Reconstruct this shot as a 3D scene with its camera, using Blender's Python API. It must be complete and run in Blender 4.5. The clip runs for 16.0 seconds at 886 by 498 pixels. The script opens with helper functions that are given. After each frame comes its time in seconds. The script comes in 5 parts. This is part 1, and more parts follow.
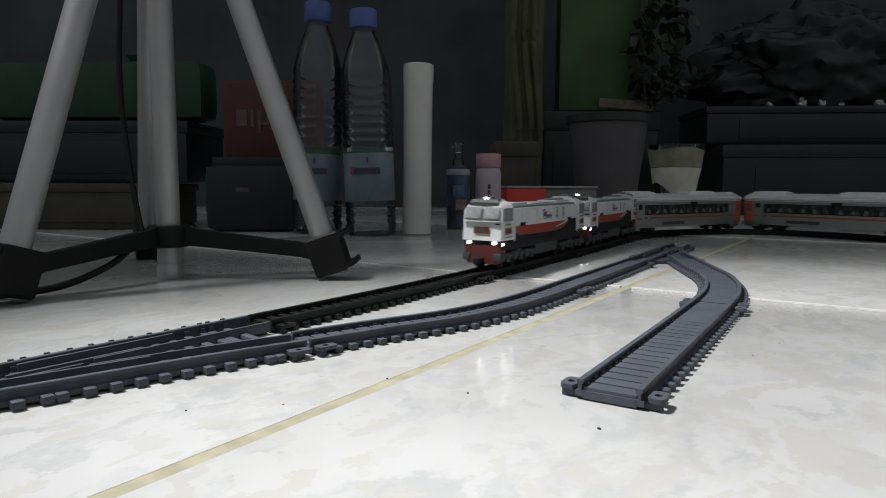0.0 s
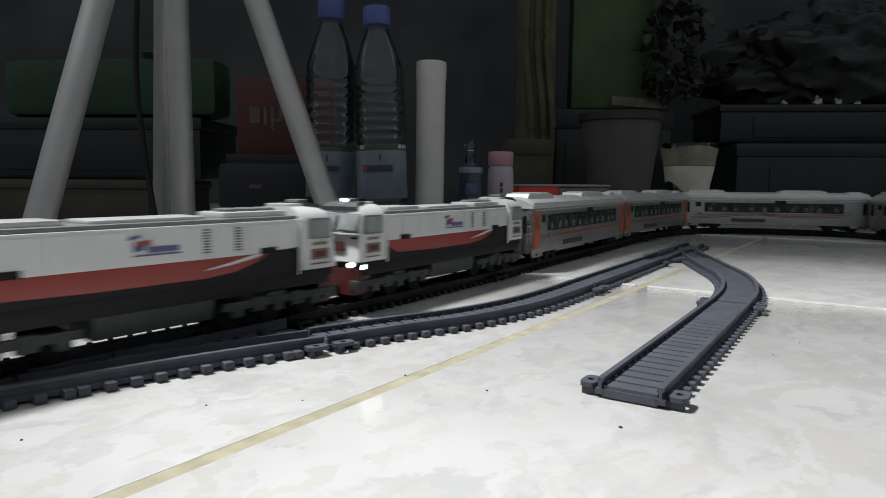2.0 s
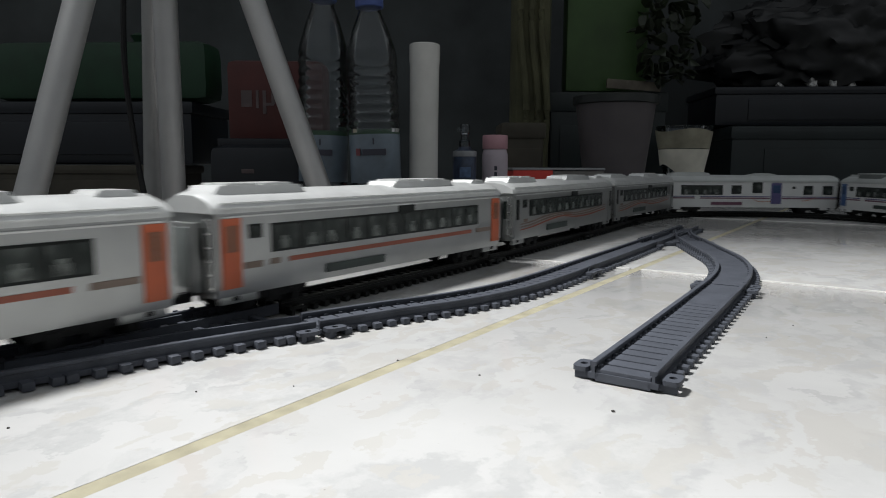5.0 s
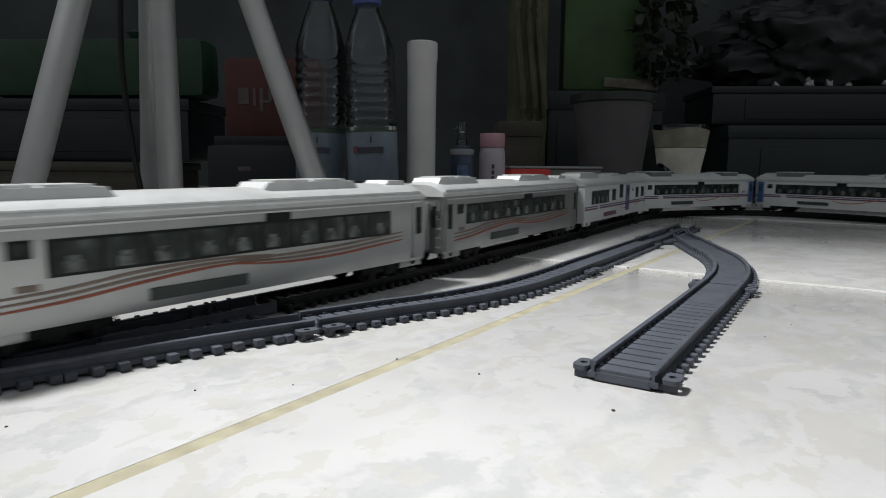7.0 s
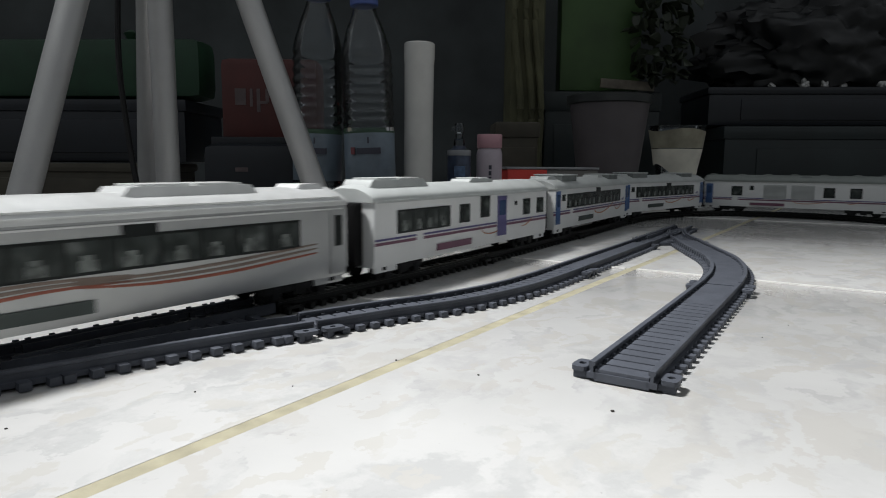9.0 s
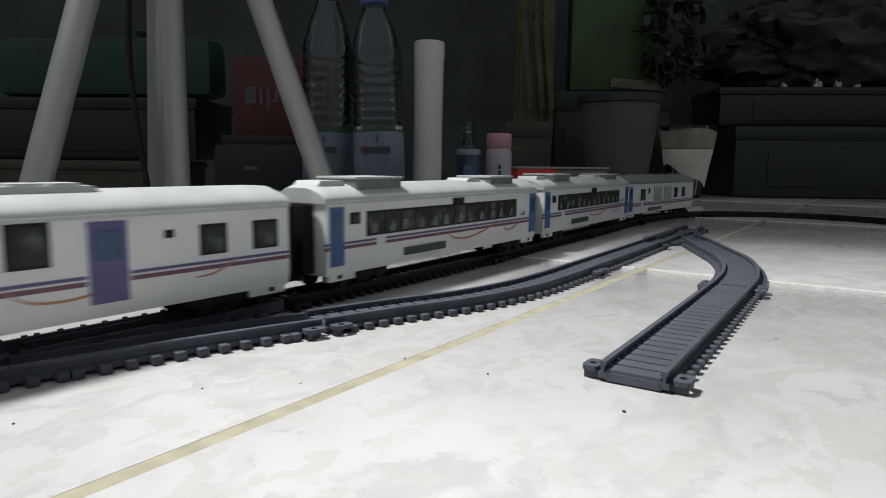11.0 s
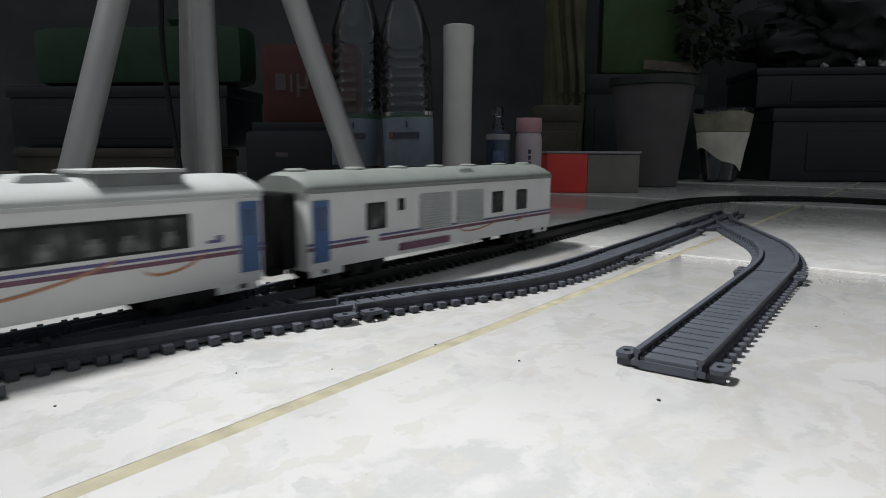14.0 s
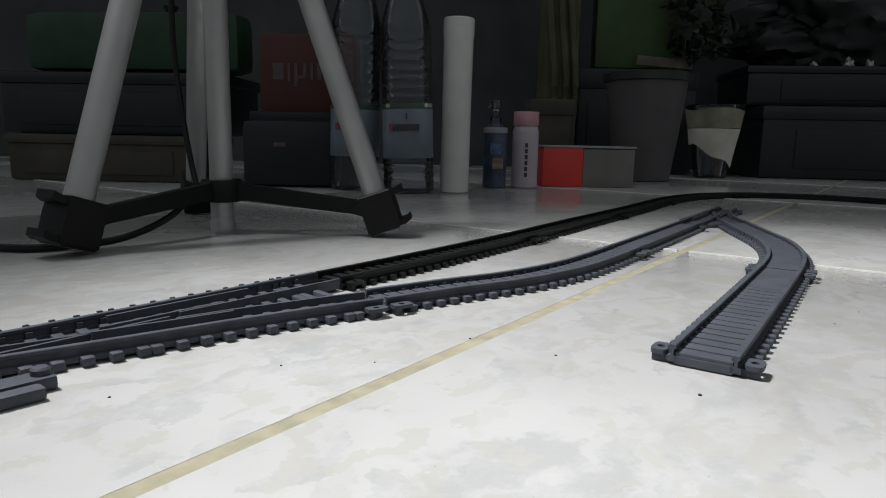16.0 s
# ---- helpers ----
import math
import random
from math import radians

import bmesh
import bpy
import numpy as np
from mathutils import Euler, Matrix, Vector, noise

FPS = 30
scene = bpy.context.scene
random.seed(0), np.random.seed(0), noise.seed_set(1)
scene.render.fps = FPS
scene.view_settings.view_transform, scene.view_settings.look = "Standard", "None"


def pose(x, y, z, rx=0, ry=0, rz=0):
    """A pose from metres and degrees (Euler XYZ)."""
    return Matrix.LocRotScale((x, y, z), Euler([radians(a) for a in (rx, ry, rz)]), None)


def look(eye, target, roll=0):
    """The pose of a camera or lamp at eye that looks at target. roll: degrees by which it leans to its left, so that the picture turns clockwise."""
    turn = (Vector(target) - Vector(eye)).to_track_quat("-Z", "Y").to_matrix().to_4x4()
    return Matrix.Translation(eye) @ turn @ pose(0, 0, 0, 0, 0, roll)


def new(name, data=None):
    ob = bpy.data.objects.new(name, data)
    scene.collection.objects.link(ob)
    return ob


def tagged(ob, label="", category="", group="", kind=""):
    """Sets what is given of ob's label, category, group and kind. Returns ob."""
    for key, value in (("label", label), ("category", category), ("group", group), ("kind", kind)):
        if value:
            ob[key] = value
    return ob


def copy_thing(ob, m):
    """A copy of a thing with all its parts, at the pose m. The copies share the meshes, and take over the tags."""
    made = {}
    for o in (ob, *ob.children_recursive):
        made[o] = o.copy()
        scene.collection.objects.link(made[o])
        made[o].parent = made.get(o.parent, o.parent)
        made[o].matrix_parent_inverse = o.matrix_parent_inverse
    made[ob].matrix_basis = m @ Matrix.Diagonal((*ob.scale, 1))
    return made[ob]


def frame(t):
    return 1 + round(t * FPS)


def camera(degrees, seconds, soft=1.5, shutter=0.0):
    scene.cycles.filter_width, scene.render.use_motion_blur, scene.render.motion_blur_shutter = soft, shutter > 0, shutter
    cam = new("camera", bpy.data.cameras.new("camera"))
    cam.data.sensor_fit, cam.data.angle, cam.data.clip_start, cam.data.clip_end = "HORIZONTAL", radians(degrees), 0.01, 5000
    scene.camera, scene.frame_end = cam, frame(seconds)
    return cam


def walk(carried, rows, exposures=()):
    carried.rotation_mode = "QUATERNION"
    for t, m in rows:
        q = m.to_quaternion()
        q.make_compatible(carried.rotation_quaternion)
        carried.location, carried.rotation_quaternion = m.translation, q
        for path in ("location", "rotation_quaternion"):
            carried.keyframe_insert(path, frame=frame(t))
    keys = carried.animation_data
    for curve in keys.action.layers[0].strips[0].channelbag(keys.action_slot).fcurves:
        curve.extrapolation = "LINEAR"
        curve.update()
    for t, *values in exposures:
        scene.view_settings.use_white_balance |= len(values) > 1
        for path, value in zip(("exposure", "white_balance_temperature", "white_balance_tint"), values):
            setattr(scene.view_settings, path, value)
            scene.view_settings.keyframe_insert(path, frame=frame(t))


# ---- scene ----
cam = camera(68.7, 16.0, soft=1.0, shutter=0.6)
PATH = [
    (0, (0.0000, 0.0000, 0.0700), (0.0000, 0.4975, 0.0201), 0.20),
    (0.5, (-0.0001, 0.0004, 0.0696), (-0.0020, 0.4980, 0.0211), 0.18),
    (1, (-0.0016, 0.0003, 0.0693), (-0.0047, 0.4978, 0.0188), 0.42),
    (1.5, (-0.0032, 0.0005, 0.0697), (-0.0084, 0.4981, 0.0205), 0.38),
    (2, (-0.0033, 0.0007, 0.0694), (-0.0108, 0.4980, 0.0181), 0.41),
    (2.5, (-0.0026, 0.0010, 0.0693), (-0.0109, 0.4980, 0.0153), 0.37),
    (3, (-0.0021, 0.0018, 0.0692), (-0.0101, 0.4984, 0.0120), 0.31),
    (3.5, (-0.0021, 0.0021, 0.0691), (-0.0091, 0.4984, 0.0094), 0.31),
    (4, (-0.0020, 0.0024, 0.0691), (-0.0075, 0.4986, 0.0078), 0.23),
    (6.5, (-0.0031, 0.0035, 0.0691), (-0.0047, 0.4993, 0.0044), 0.37),
    (7, (-0.0034, 0.0035, 0.0692), (-0.0042, 0.4993, 0.0044), 0.39),
    (7.5, (-0.0038, 0.0034, 0.0693), (-0.0034, 0.4992, 0.0045), 0.36),
    (8, (-0.0040, 0.0033, 0.0693), (-0.0032, 0.4991, 0.0051), 0.38),
    (8.5, (-0.0043, 0.0031, 0.0694), (-0.0027, 0.4989, 0.0052), 0.38),
    (9, (-0.0043, 0.0030, 0.0695), (-0.0025, 0.4988, 0.0052), 0.39),
    (11.5, (-0.0047, 0.0054, 0.0683), (-0.0138, 0.5012, 0.0038), 0.59),
    (12, (-0.0044, 0.0056, 0.0685), (-0.0199, 0.5010, 0.0024), 0.44),
    (12.5, (-0.0047, 0.0060, 0.0684), (-0.0263, 0.5009, 0.0008), 0.44),
    (13, (-0.0044, 0.0064, 0.0684), (-0.0296, 0.5009, -0.0016), 0.30),
    (13.5, (-0.0044, 0.0067, 0.0682), (-0.0309, 0.5007, -0.0044), 0.24),
    (14, (-0.0053, 0.0065, 0.0683), (-0.0323, 0.5001, -0.0072), 0.20),
    (14.5, (-0.0087, 0.0061, 0.0686), (-0.0349, 0.4994, -0.0088), 0.33),
    (15, (-0.0129, 0.0051, 0.0690), (-0.0369, 0.4983, -0.0095), 0.62),
    (15.5, (-0.0177, 0.0037, 0.0695), (-0.0382, 0.4968, -0.0106), 0.99),
    (16, (-0.0237, 0.0026, 0.0701), (-0.0384, 0.4956, -0.0119), 1.11),
]
walk(cam, [(t, look(eye, target, roll)) for t, eye, target, roll in PATH],
     exposures=[(0, 0.02), (12, 0.0), (14, -0.1), (16, -0.14)])

# ---------------------------------------------------------------- world and light
world = bpy.data.worlds.new("world")
scene.world = world
world.use_nodes = True
# dim room: pale ceiling overhead, dark walls towards the floor
_wn, _wl = world.node_tree.nodes, world.node_tree.links
_tc, _sep, _map = _wn.new("ShaderNodeTexCoord"), _wn.new("ShaderNodeSeparateXYZ"), _wn.new("ShaderNodeMapRange")
_wl.new(_tc.outputs["Generated"], _sep.inputs["Vector"])
_wl.new(_sep.outputs["Z"], _map.inputs["Value"])
_map.inputs["From Min"].default_value, _map.inputs["From Max"].default_value = 0.0, 1.0
_map.inputs["To Min"].default_value, _map.inputs["To Max"].default_value = 0.135, 0.36
_wn["Background"].inputs[0].default_value = (0.90, 0.95, 1.0, 1)
_wl.new(_map.outputs["Result"], _wn["Background"].inputs[1])


def spot(name, eye, target, watts, degrees, blend, radius, colour):
    data = bpy.data.lights.new(name, "SPOT")
    data.energy, data.spot_size, data.spot_blend, data.shadow_soft_size = watts, radians(degrees), blend, radius
    data.color = colour
    ob = new(name, data)
    ob.matrix_world = look(eye, target)
    return ob


# the one shaded lamp that lights the near floor
spot("room_lamp", (-0.525, 0.298, 1.10), (0.262, 0.130, 0.0), 114.0, 51, 0.85, 0.10, (0.99, 0.995, 1.0))


# ---------------------------------------------------------------- materials
def nodes_of(name):
    m = bpy.data.materials.new(name)
    m.use_nodes = True
    nt = m.node_tree
    return m, nt, nt.nodes["Principled BSDF"]


def mat(name, colour, rough=0.5, metal=0.0, vary=0.12, scale=60.0, bump=0.05, fine=900.0, coat=0.0, spec=0.5, random_tint=0.0):
    """A painted or moulded surface: colour varies at two scales, with fine relief."""
    m, nt, b = nodes_of(name)
    L = nt.links.new
    tc = nt.nodes.new("ShaderNodeTexCoord")
    n1 = nt.nodes.new("ShaderNodeTexNoise")
    n1.inputs["Scale"].default_value, n1.inputs["Detail"].default_value = scale, 5
    n2 = nt.nodes.new("ShaderNodeTexNoise")
    n2.inputs["Scale"].default_value, n2.inputs["Detail"].default_value = fine, 3
    L(tc.outputs["Object"], n1.inputs["Vector"])
    L(tc.outputs["Object"], n2.inputs["Vector"])
    ramp = nt.nodes.new("ShaderNodeMapRange")
    ramp.inputs["From Min"].default_value, ramp.inputs["From Max"].default_value = 0.3, 0.7
    ramp.inputs["To Min"].default_value, ramp.inputs["To Max"].default_value = 1 - vary, 1 + vary * 0.5
    L(n1.outputs["Fac"], ramp.inputs["Value"])
    mul = nt.nodes.new("ShaderNodeMix")
    mul.data_type, mul.blend_type = "RGBA", "MULTIPLY"
    mul.inputs["Factor"].default_value = 1.0
    mul.inputs["A"].default_value = (*colour, 1)
    out = ramp.outputs["Result"]
    if random_tint:
        oi = nt.nodes.new("ShaderNodeObjectInfo")
        rr = nt.nodes.new("ShaderNodeMapRange")
        rr.inputs["To Min"].default_value, rr.inputs["To Max"].default_value = 1 - random_tint, 1 + random_tint
        L(oi.outputs["Random"], rr.inputs["Value"])
        mm = nt.nodes.new("ShaderNodeMath")
        mm.operation = "MULTIPLY"
        L(out, mm.inputs[0])
        L(rr.outputs["Result"], mm.inputs[1])
        out = mm.outputs["Value"]
    L(out, mul.inputs["B"])
    L(mul.outputs["Result"], b.inputs["Base Color"])
    rg = nt.nodes.new("ShaderNodeMapRange")
    rg.inputs["To Min"].default_value, rg.inputs["To Max"].default_value = max(0.02, rough - 0.1), min(1, rough + 0.12)
    L(n2.outputs["Fac"], rg.inputs["Value"])
    L(rg.outputs["Result"], b.inputs["Roughness"])
    b.inputs["Metallic"].default_value = metal
    b.inputs["Specular IOR Level"].default_value = spec
    b.inputs["Coat Weight"].default_value = coat
    b.inputs["Coat Roughness"].default_value = 0.1
    if bump:
        bp = nt.nodes.new("ShaderNodeBump")
        bp.inputs["Strength"].default_value, bp.inputs["Distance"].default_value = bump, 0.0005
        L(n2.outputs["Fac"], bp.inputs["Height"])
        L(bp.outputs["Normal"], b.inputs["Normal"])
    return m


def glow(name, colour, strength):
    m, nt, b = nodes_of(name)
    b.inputs["Base Color"].default_value = (*colour, 1)
    b.inputs["Emission Color"].default_value = (*colour, 1)
    b.inputs["Emission Strength"].default_value = strength
    return m


def clear(name, colour, rough=0.05, weight=0.12, ior=1.45):
    """Thin clear plastic: see-through with a slight tint, and a gloss that grows at grazing angles."""
    m, nt, b = nodes_of(name)
    nt.nodes.remove(b)
    L = nt.links.new
    see = nt.nodes.new("ShaderNodeBsdfTransparent")
    see.inputs["Color"].default_value = (*colour, 1)
    dull = nt.nodes.new("ShaderNodeBsdfDiffuse")
    dull.inputs["Color"].default_value = (0.35, 0.38, 0.40, 1)
    body = nt.nodes.new("ShaderNodeMixShader")
    body.inputs["Fac"].default_value = weight
    L(see.outputs["BSDF"], body.inputs[1])
    L(dull.outputs["BSDF"], body.inputs[2])
    gloss = nt.nodes.new("ShaderNodeBsdfGlossy")
    gloss.inputs["Roughness"].default_value = rough
    fres = nt.nodes.new("ShaderNodeFresnel")
    fres.inputs["IOR"].default_value = ior
    mix = nt.nodes.new("ShaderNodeMixShader")
    L(fres.outputs["Fac"], mix.inputs["Fac"])
    L(body.outputs["Shader"], mix.inputs[1])
    L(gloss.outputs["BSDF"], mix.inputs[2])
    L(mix.outputs["Shader"], nt.nodes["Material Output"].inputs["Surface"])
    return m


def tile_material():
    """Glazed tile printed with pale stone shards, cream to grey, with soft edges."""
    m, nt, b = nodes_of("glazed_stone_tile")
    L = nt.links.new
    tc = nt.nodes.new("ShaderNodeTexCoord")
    geo = tc.outputs["Object"]
    warp = nt.nodes.new("ShaderNodeTexNoise")
    warp.inputs["Scale"].default_value, warp.inputs["Detail"].default_value, warp.inputs["Roughness"].default_value = 26, 8, 0.62
    L(geo, warp.inputs["Vector"])
    add = nt.nodes.new("ShaderNodeVectorMath")
    add.operation = "MULTIPLY_ADD"
    L(warp.outputs["Color"], add.inputs[0])
    add.inputs[1].default_value = (0.06, 0.06, 0.06)
    L(geo, add.inputs[2])
    stretch = nt.nodes.new("ShaderNodeMapping")
    stretch.inputs["Rotation"].default_value, stretch.inputs["Scale"].default_value = (0, 0, radians(25)), (0.62, 1.25, 1.0)
    L(add.outputs["Vector"], stretch.inputs["Vector"])
    cols = []
    for scale, lo, hi in ((58, 0.50, 0.72), (105, 0.60, 0.80), (30, 0.58, 0.76)):
        v = nt.nodes.new("ShaderNodeTexVoronoi")
        v.feature = "SMOOTH_F1"
        v.inputs["Scale"].default_value, v.inputs["Randomness"].default_value = scale, 1.0
        v.inputs["Smoothness"].default_value = 0.3
        L(stretch.outputs["Vector"], v.inputs["Vector"])
        sep = nt.nodes.new("ShaderNodeSeparateColor")
        L(v.outputs["Color"], sep.inputs["Color"])
        r = nt.nodes.new("ShaderNodeValToRGB")
        r.color_ramp.elements[0].position, r.color_ramp.elements[1].position = lo, hi
        r.color_ramp.elements[0].color, r.color_ramp.elements[1].color = (0, 0, 0, 1), (1, 1, 1, 1)
        L(sep.outputs["Red"], r.inputs["Fac"])
        cols.append(r.outputs["Color"])
    base = nt.nodes.new("ShaderNodeMix")
    base.data_type = "RGBA"
    base.inputs["A"].default_value, base.inputs["B"].default_value = (0.535, 0.532, 0.522, 1), (0.452, 0.452, 0.446, 1)
    both = nt.nodes.new("ShaderNodeMath")
    both.operation = "MAXIMUM"
    L(cols[0], both.inputs[0])
    L(cols[2], both.inputs[1])
    patchy = nt.nodes.new("ShaderNodeTexNoise")
    patchy.inputs["Scale"].default_value, patchy.inputs["Detail"].default_value = 75, 6
    L(stretch.outputs["Vector"], patchy.inputs["Vector"])
    shard = nt.nodes.new("ShaderNodeMath")
    shard.operation = "MULTIPLY"
    L(both.outputs["Value"], shard.inputs[0])
    pr = nt.nodes.new("ShaderNodeMapRange")
    pr.inputs["From Min"].default_value, pr.inputs["From Max"].default_value = 0.40, 0.62
    L(patchy.outputs["Fac"], pr.inputs["Value"])
    L(pr.outputs["Result"], shard.inputs[1])
    L(shard.outputs["Value"], base.inputs["Factor"])
    second = nt.nodes.new("ShaderNodeMix")
    second.data_type = "RGBA"
    second.inputs["B"].default_value = (0.490, 0.474, 0.442, 1)
    L(base.outputs["Result"], second.inputs["A"])
    fac = nt.nodes.new("ShaderNodeMath")
    fac.operation = "MULTIPLY"
    fac.inputs[1].default_value = 0.7
    L(cols[1], fac.inputs[0])
    L(fac.outputs["Value"], second.inputs["Factor"])
    cloud = nt.nodes.new("ShaderNodeTexNoise")
    cloud.inputs["Scale"].default_value, cloud.inputs["Detail"].default_value = 9, 8
    L(geo, cloud.inputs["Vector"])
    cr = nt.nodes.new("ShaderNodeMapRange")
    cr.inputs["From Min"].default_value, cr.inputs["From Max"].default_value = 0.3, 0.7
    cr.inputs["To Min"].default_value, cr.inputs["To Max"].default_value = 0.84, 1.05
    L(cloud.outputs["Fac"], cr.inputs["Value"])
    speck = nt.nodes.new("ShaderNodeTexNoise")
    speck.inputs["Scale"].default_value = 420
    L(geo, speck.inputs["Vector"])
    sr = nt.nodes.new("ShaderNodeMapRange")
    sr.inputs["From Min"].default_value, sr.inputs["From Max"].default_value = 0.19, 0.26
    sr.inputs["To Min"].default_value, sr.inputs["To Max"].default_value = 0.7, 1.0
    L(speck.outputs["Fac"], sr.inputs["Value"])
    mm = nt.nodes.new("ShaderNodeMath")
    mm.operation = "MULTIPLY"
    L(cr.outputs["Result"], mm.inputs[0])
    L(sr.outputs["Result"], mm.inputs[1])
    mul = nt.nodes.new("ShaderNodeMix")
    mul.data_type, mul.blend_type = "RGBA", "MULTIPLY"
    mul.inputs["Factor"].default_value = 1.0
    L(second.outputs["Result"], mul.inputs["A"])
    L(mm.outputs["Value"], mul.inputs["B"])
    L(mul.outputs["Result"], b.inputs["Base Color"])
    rg = nt.nodes.new("ShaderNodeMapRange")
    rg.inputs["To Min"].default_value, rg.inputs["To Max"].default_value = 0.07, 0.20
    L(cloud.outputs["Fac"], rg.inputs["Value"])
    L(rg.outputs["Result"], b.inputs["Roughness"])
    bp = nt.nodes.new("ShaderNodeBump")
    bp.inputs["Strength"].default_value, bp.inputs["Distance"].default_value = 0.08, 0.0008
    L(warp.outputs["Fac"], bp.inputs["Height"])
    L(bp.outputs["Normal"], b.inputs["Normal"])
    return m


def pane_material():
    """Dark tinted pane with pale seat shapes showing dimly behind it."""
    m, nt, b = nodes_of("tinted_window_pane")
    L = nt.links.new
    tc = nt.nodes.new("ShaderNodeTexCoord")
    oi = nt.nodes.new("ShaderNodeObjectInfo")
    n = nt.nodes.new("ShaderNodeTexNoise")
    n.noise_dimensions = "4D"
    n.inputs["Scale"].default_value, n.inputs["Detail"].default_value = 120, 1
    L(tc.outputs["Object"], n.inputs["Vector"])
    L(oi.outputs["Random"], n.inputs["W"])
    r = nt.nodes.new("ShaderNodeValToRGB")
    e = r.color_ramp.elements
    e[0].position, e[0].color = 0.38, (0.016, 0.021, 0.019, 1)
    e[1].position, e[1].color = 0.76, (0.125, 0.135, 0.128, 1)
    mid = e.new(0.58)
    mid.color = (0.038, 0.047, 0.043, 1)
    L(n.outputs["Fac"], r.inputs["Fac"])
    L(r.outputs["Color"], b.inputs["Base Color"])
    b.inputs["Roughness"].default_value = 0.22
    b.inputs["Specular IOR Level"].default_value = 0.25
    return m


TILE = tile_material()
GROUT = mat("yellowed_grout", (0.33, 0.305, 0.215), 0.85, vary=0.22, scale=110, bump=0.1, fine=1500)
GREY_PLASTIC = mat("blue_grey_plastic", (0.074, 0.081, 0.098), 0.55, spec=0.25, vary=0.22, scale=90, bump=0.1, random_tint=0.06)
BLACK_TRACK = mat("black_plastic_track", (0.008, 0.009, 0.008), 0.45, spec=0.35, vary=0.25, scale=90, bump=0.1, random_tint=0.1)
BLACK = mat("black_plastic", (0.005, 0.005, 0.0055), 0.5, spec=0.25, vary=0.2, scale=80)
UNDER = mat("dark_underframe_plastic", (0.006, 0.0065, 0.007), 0.6, spec=0.25, vary=0.3, scale=200, bump=0.2)
SILVER = mat("silver_grey_coach_paint", (0.38, 0.39, 0.385), 0.33, metal=0.78, vary=0.10, scale=50, bump=0.08, coat=0.2)
SILVER_ROOF = mat("light_grey_roof_paint", (0.66, 0.67, 0.66), 0.32, metal=0.3, vary=0.10, scale=110, bump=0.1, coat=0.2)
WHITE = mat("white_coach_paint", (0.70, 0.71, 0.70), 0.45, vary=0.05, scale=50, coat=0.1)
ROOF_WHITE = mat("off_white_roof_paint", (0.45, 0.47, 0.46), 0.45, vary=0.10, scale=70)
ROOF_DULL = mat("dull_grey_green_roof_paint", (0.20, 0.22, 0.205), 0.5, vary=0.12, scale=70)
LOCO_WHITE = mat("glossy_white_paint", (0.64, 0.65, 0.64), 0.3, vary=0.05, scale=60, coat=0.3)
LOCO_RED = mat("brick_red_paint", (0.30, 0.042, 0.030), 0.4, vary=0.1, scale=60, coat=0.2)
LOCO_NAVY = mat("dark_navy_paint", (0.006, 0.006, 0.008), 0.5, spec=0.3, vary=0.2, scale=60)
LOCO_GREY = mat("grey_bogie_plastic", (0.045, 0.053, 0.051), 0.6, vary=0.25, scale=150, bump=0.2)
ROOF_GREY = mat("mid_grey_roof_paint", (0.15, 0.165, 0.16), 0.5, vary=0.2, scale=90)
DARK_GLASS = mat("tinted_window_print", (0.008, 0.011, 0.010), 0.3, vary=0.4, scale=140, bump=0, spec=0.2)
PANE = pane_material()
SEAT = mat("pale_seat_behind_pane", (0.150, 0.165, 0.155), 0.4, vary=0.8, scale=260, bump=0, spec=0.25)
PILOT_RED = mat("dark_maroon_plastic", (0.10, 0.020, 0.017), 0.45, vary=0.15, scale=60)
LOCO_PANE = mat("grey_cab_window", (0.26, 0.28, 0.28), 0.15, vary=0.3, scale=120, bump=0, coat=0.4)
ORANGE = mat("orange_red_print", (0.52, 0.115, 0.045), 0.4, vary=0.1, scale=90)
DOOR_TAN = mat("dull_brown_door_pane", (0.22, 0.085, 0.045), 0.3, vary=0.1, scale=90)
BROWN = mat("brown_print", (0.20, 0.15, 0.12), 0.45, vary=0.1, scale=90)
GREEN_BOX = mat("dark_green_print", (0.045, 0.062, 0.056), 0.45, vary=0.2, scale=90)
BLUE_DOOR = mat("blue_door_print", (0.050, 0.115, 0.27), 0.4, vary=0.12, scale=120)
BLUE_PANE = mat("dark_blue_window_print", (0.035, 0.075, 0.17), 0.2, vary=0.2, scale=120, coat=0.3)
STRIPE_BLUE = mat("violet_blue_stripe_print", (0.10, 0.09, 0.22), 0.4, vary=0.1, scale=90)
STRIPE_PLUM = mat("plum_stripe_print", (0.17, 0.07, 0.11), 0.4, vary=0.1, scale=90)
GOLD = mat("tan_orange_line_print", (0.45, 0.20, 0.10), 0.4, vary=0.1, scale=90)
CHROME = mat("bright_silver_paint", (0.62, 0.62, 0.61), 0.2, metal=0.9, vary=0.05)
LAMP = glow("lit_headlamp", (1.0, 0.98, 0.94), 6.0)
LAMP_SOFT = glow("lit_roof_lamp", (1.0, 0.98, 0.94), 7.0)
TUBE = mat("satin_aluminium_tube", (0.40, 0.40, 0.395), 0.42, metal=0.7, vary=0.08, scale=40, bump=0.03)
PIPE_MAT = mat("cream_white_pipe_plastic", (0.70, 0.69, 0.65), 0.22, vary=0.08, scale=30, bump=0.02, coat=0.6)


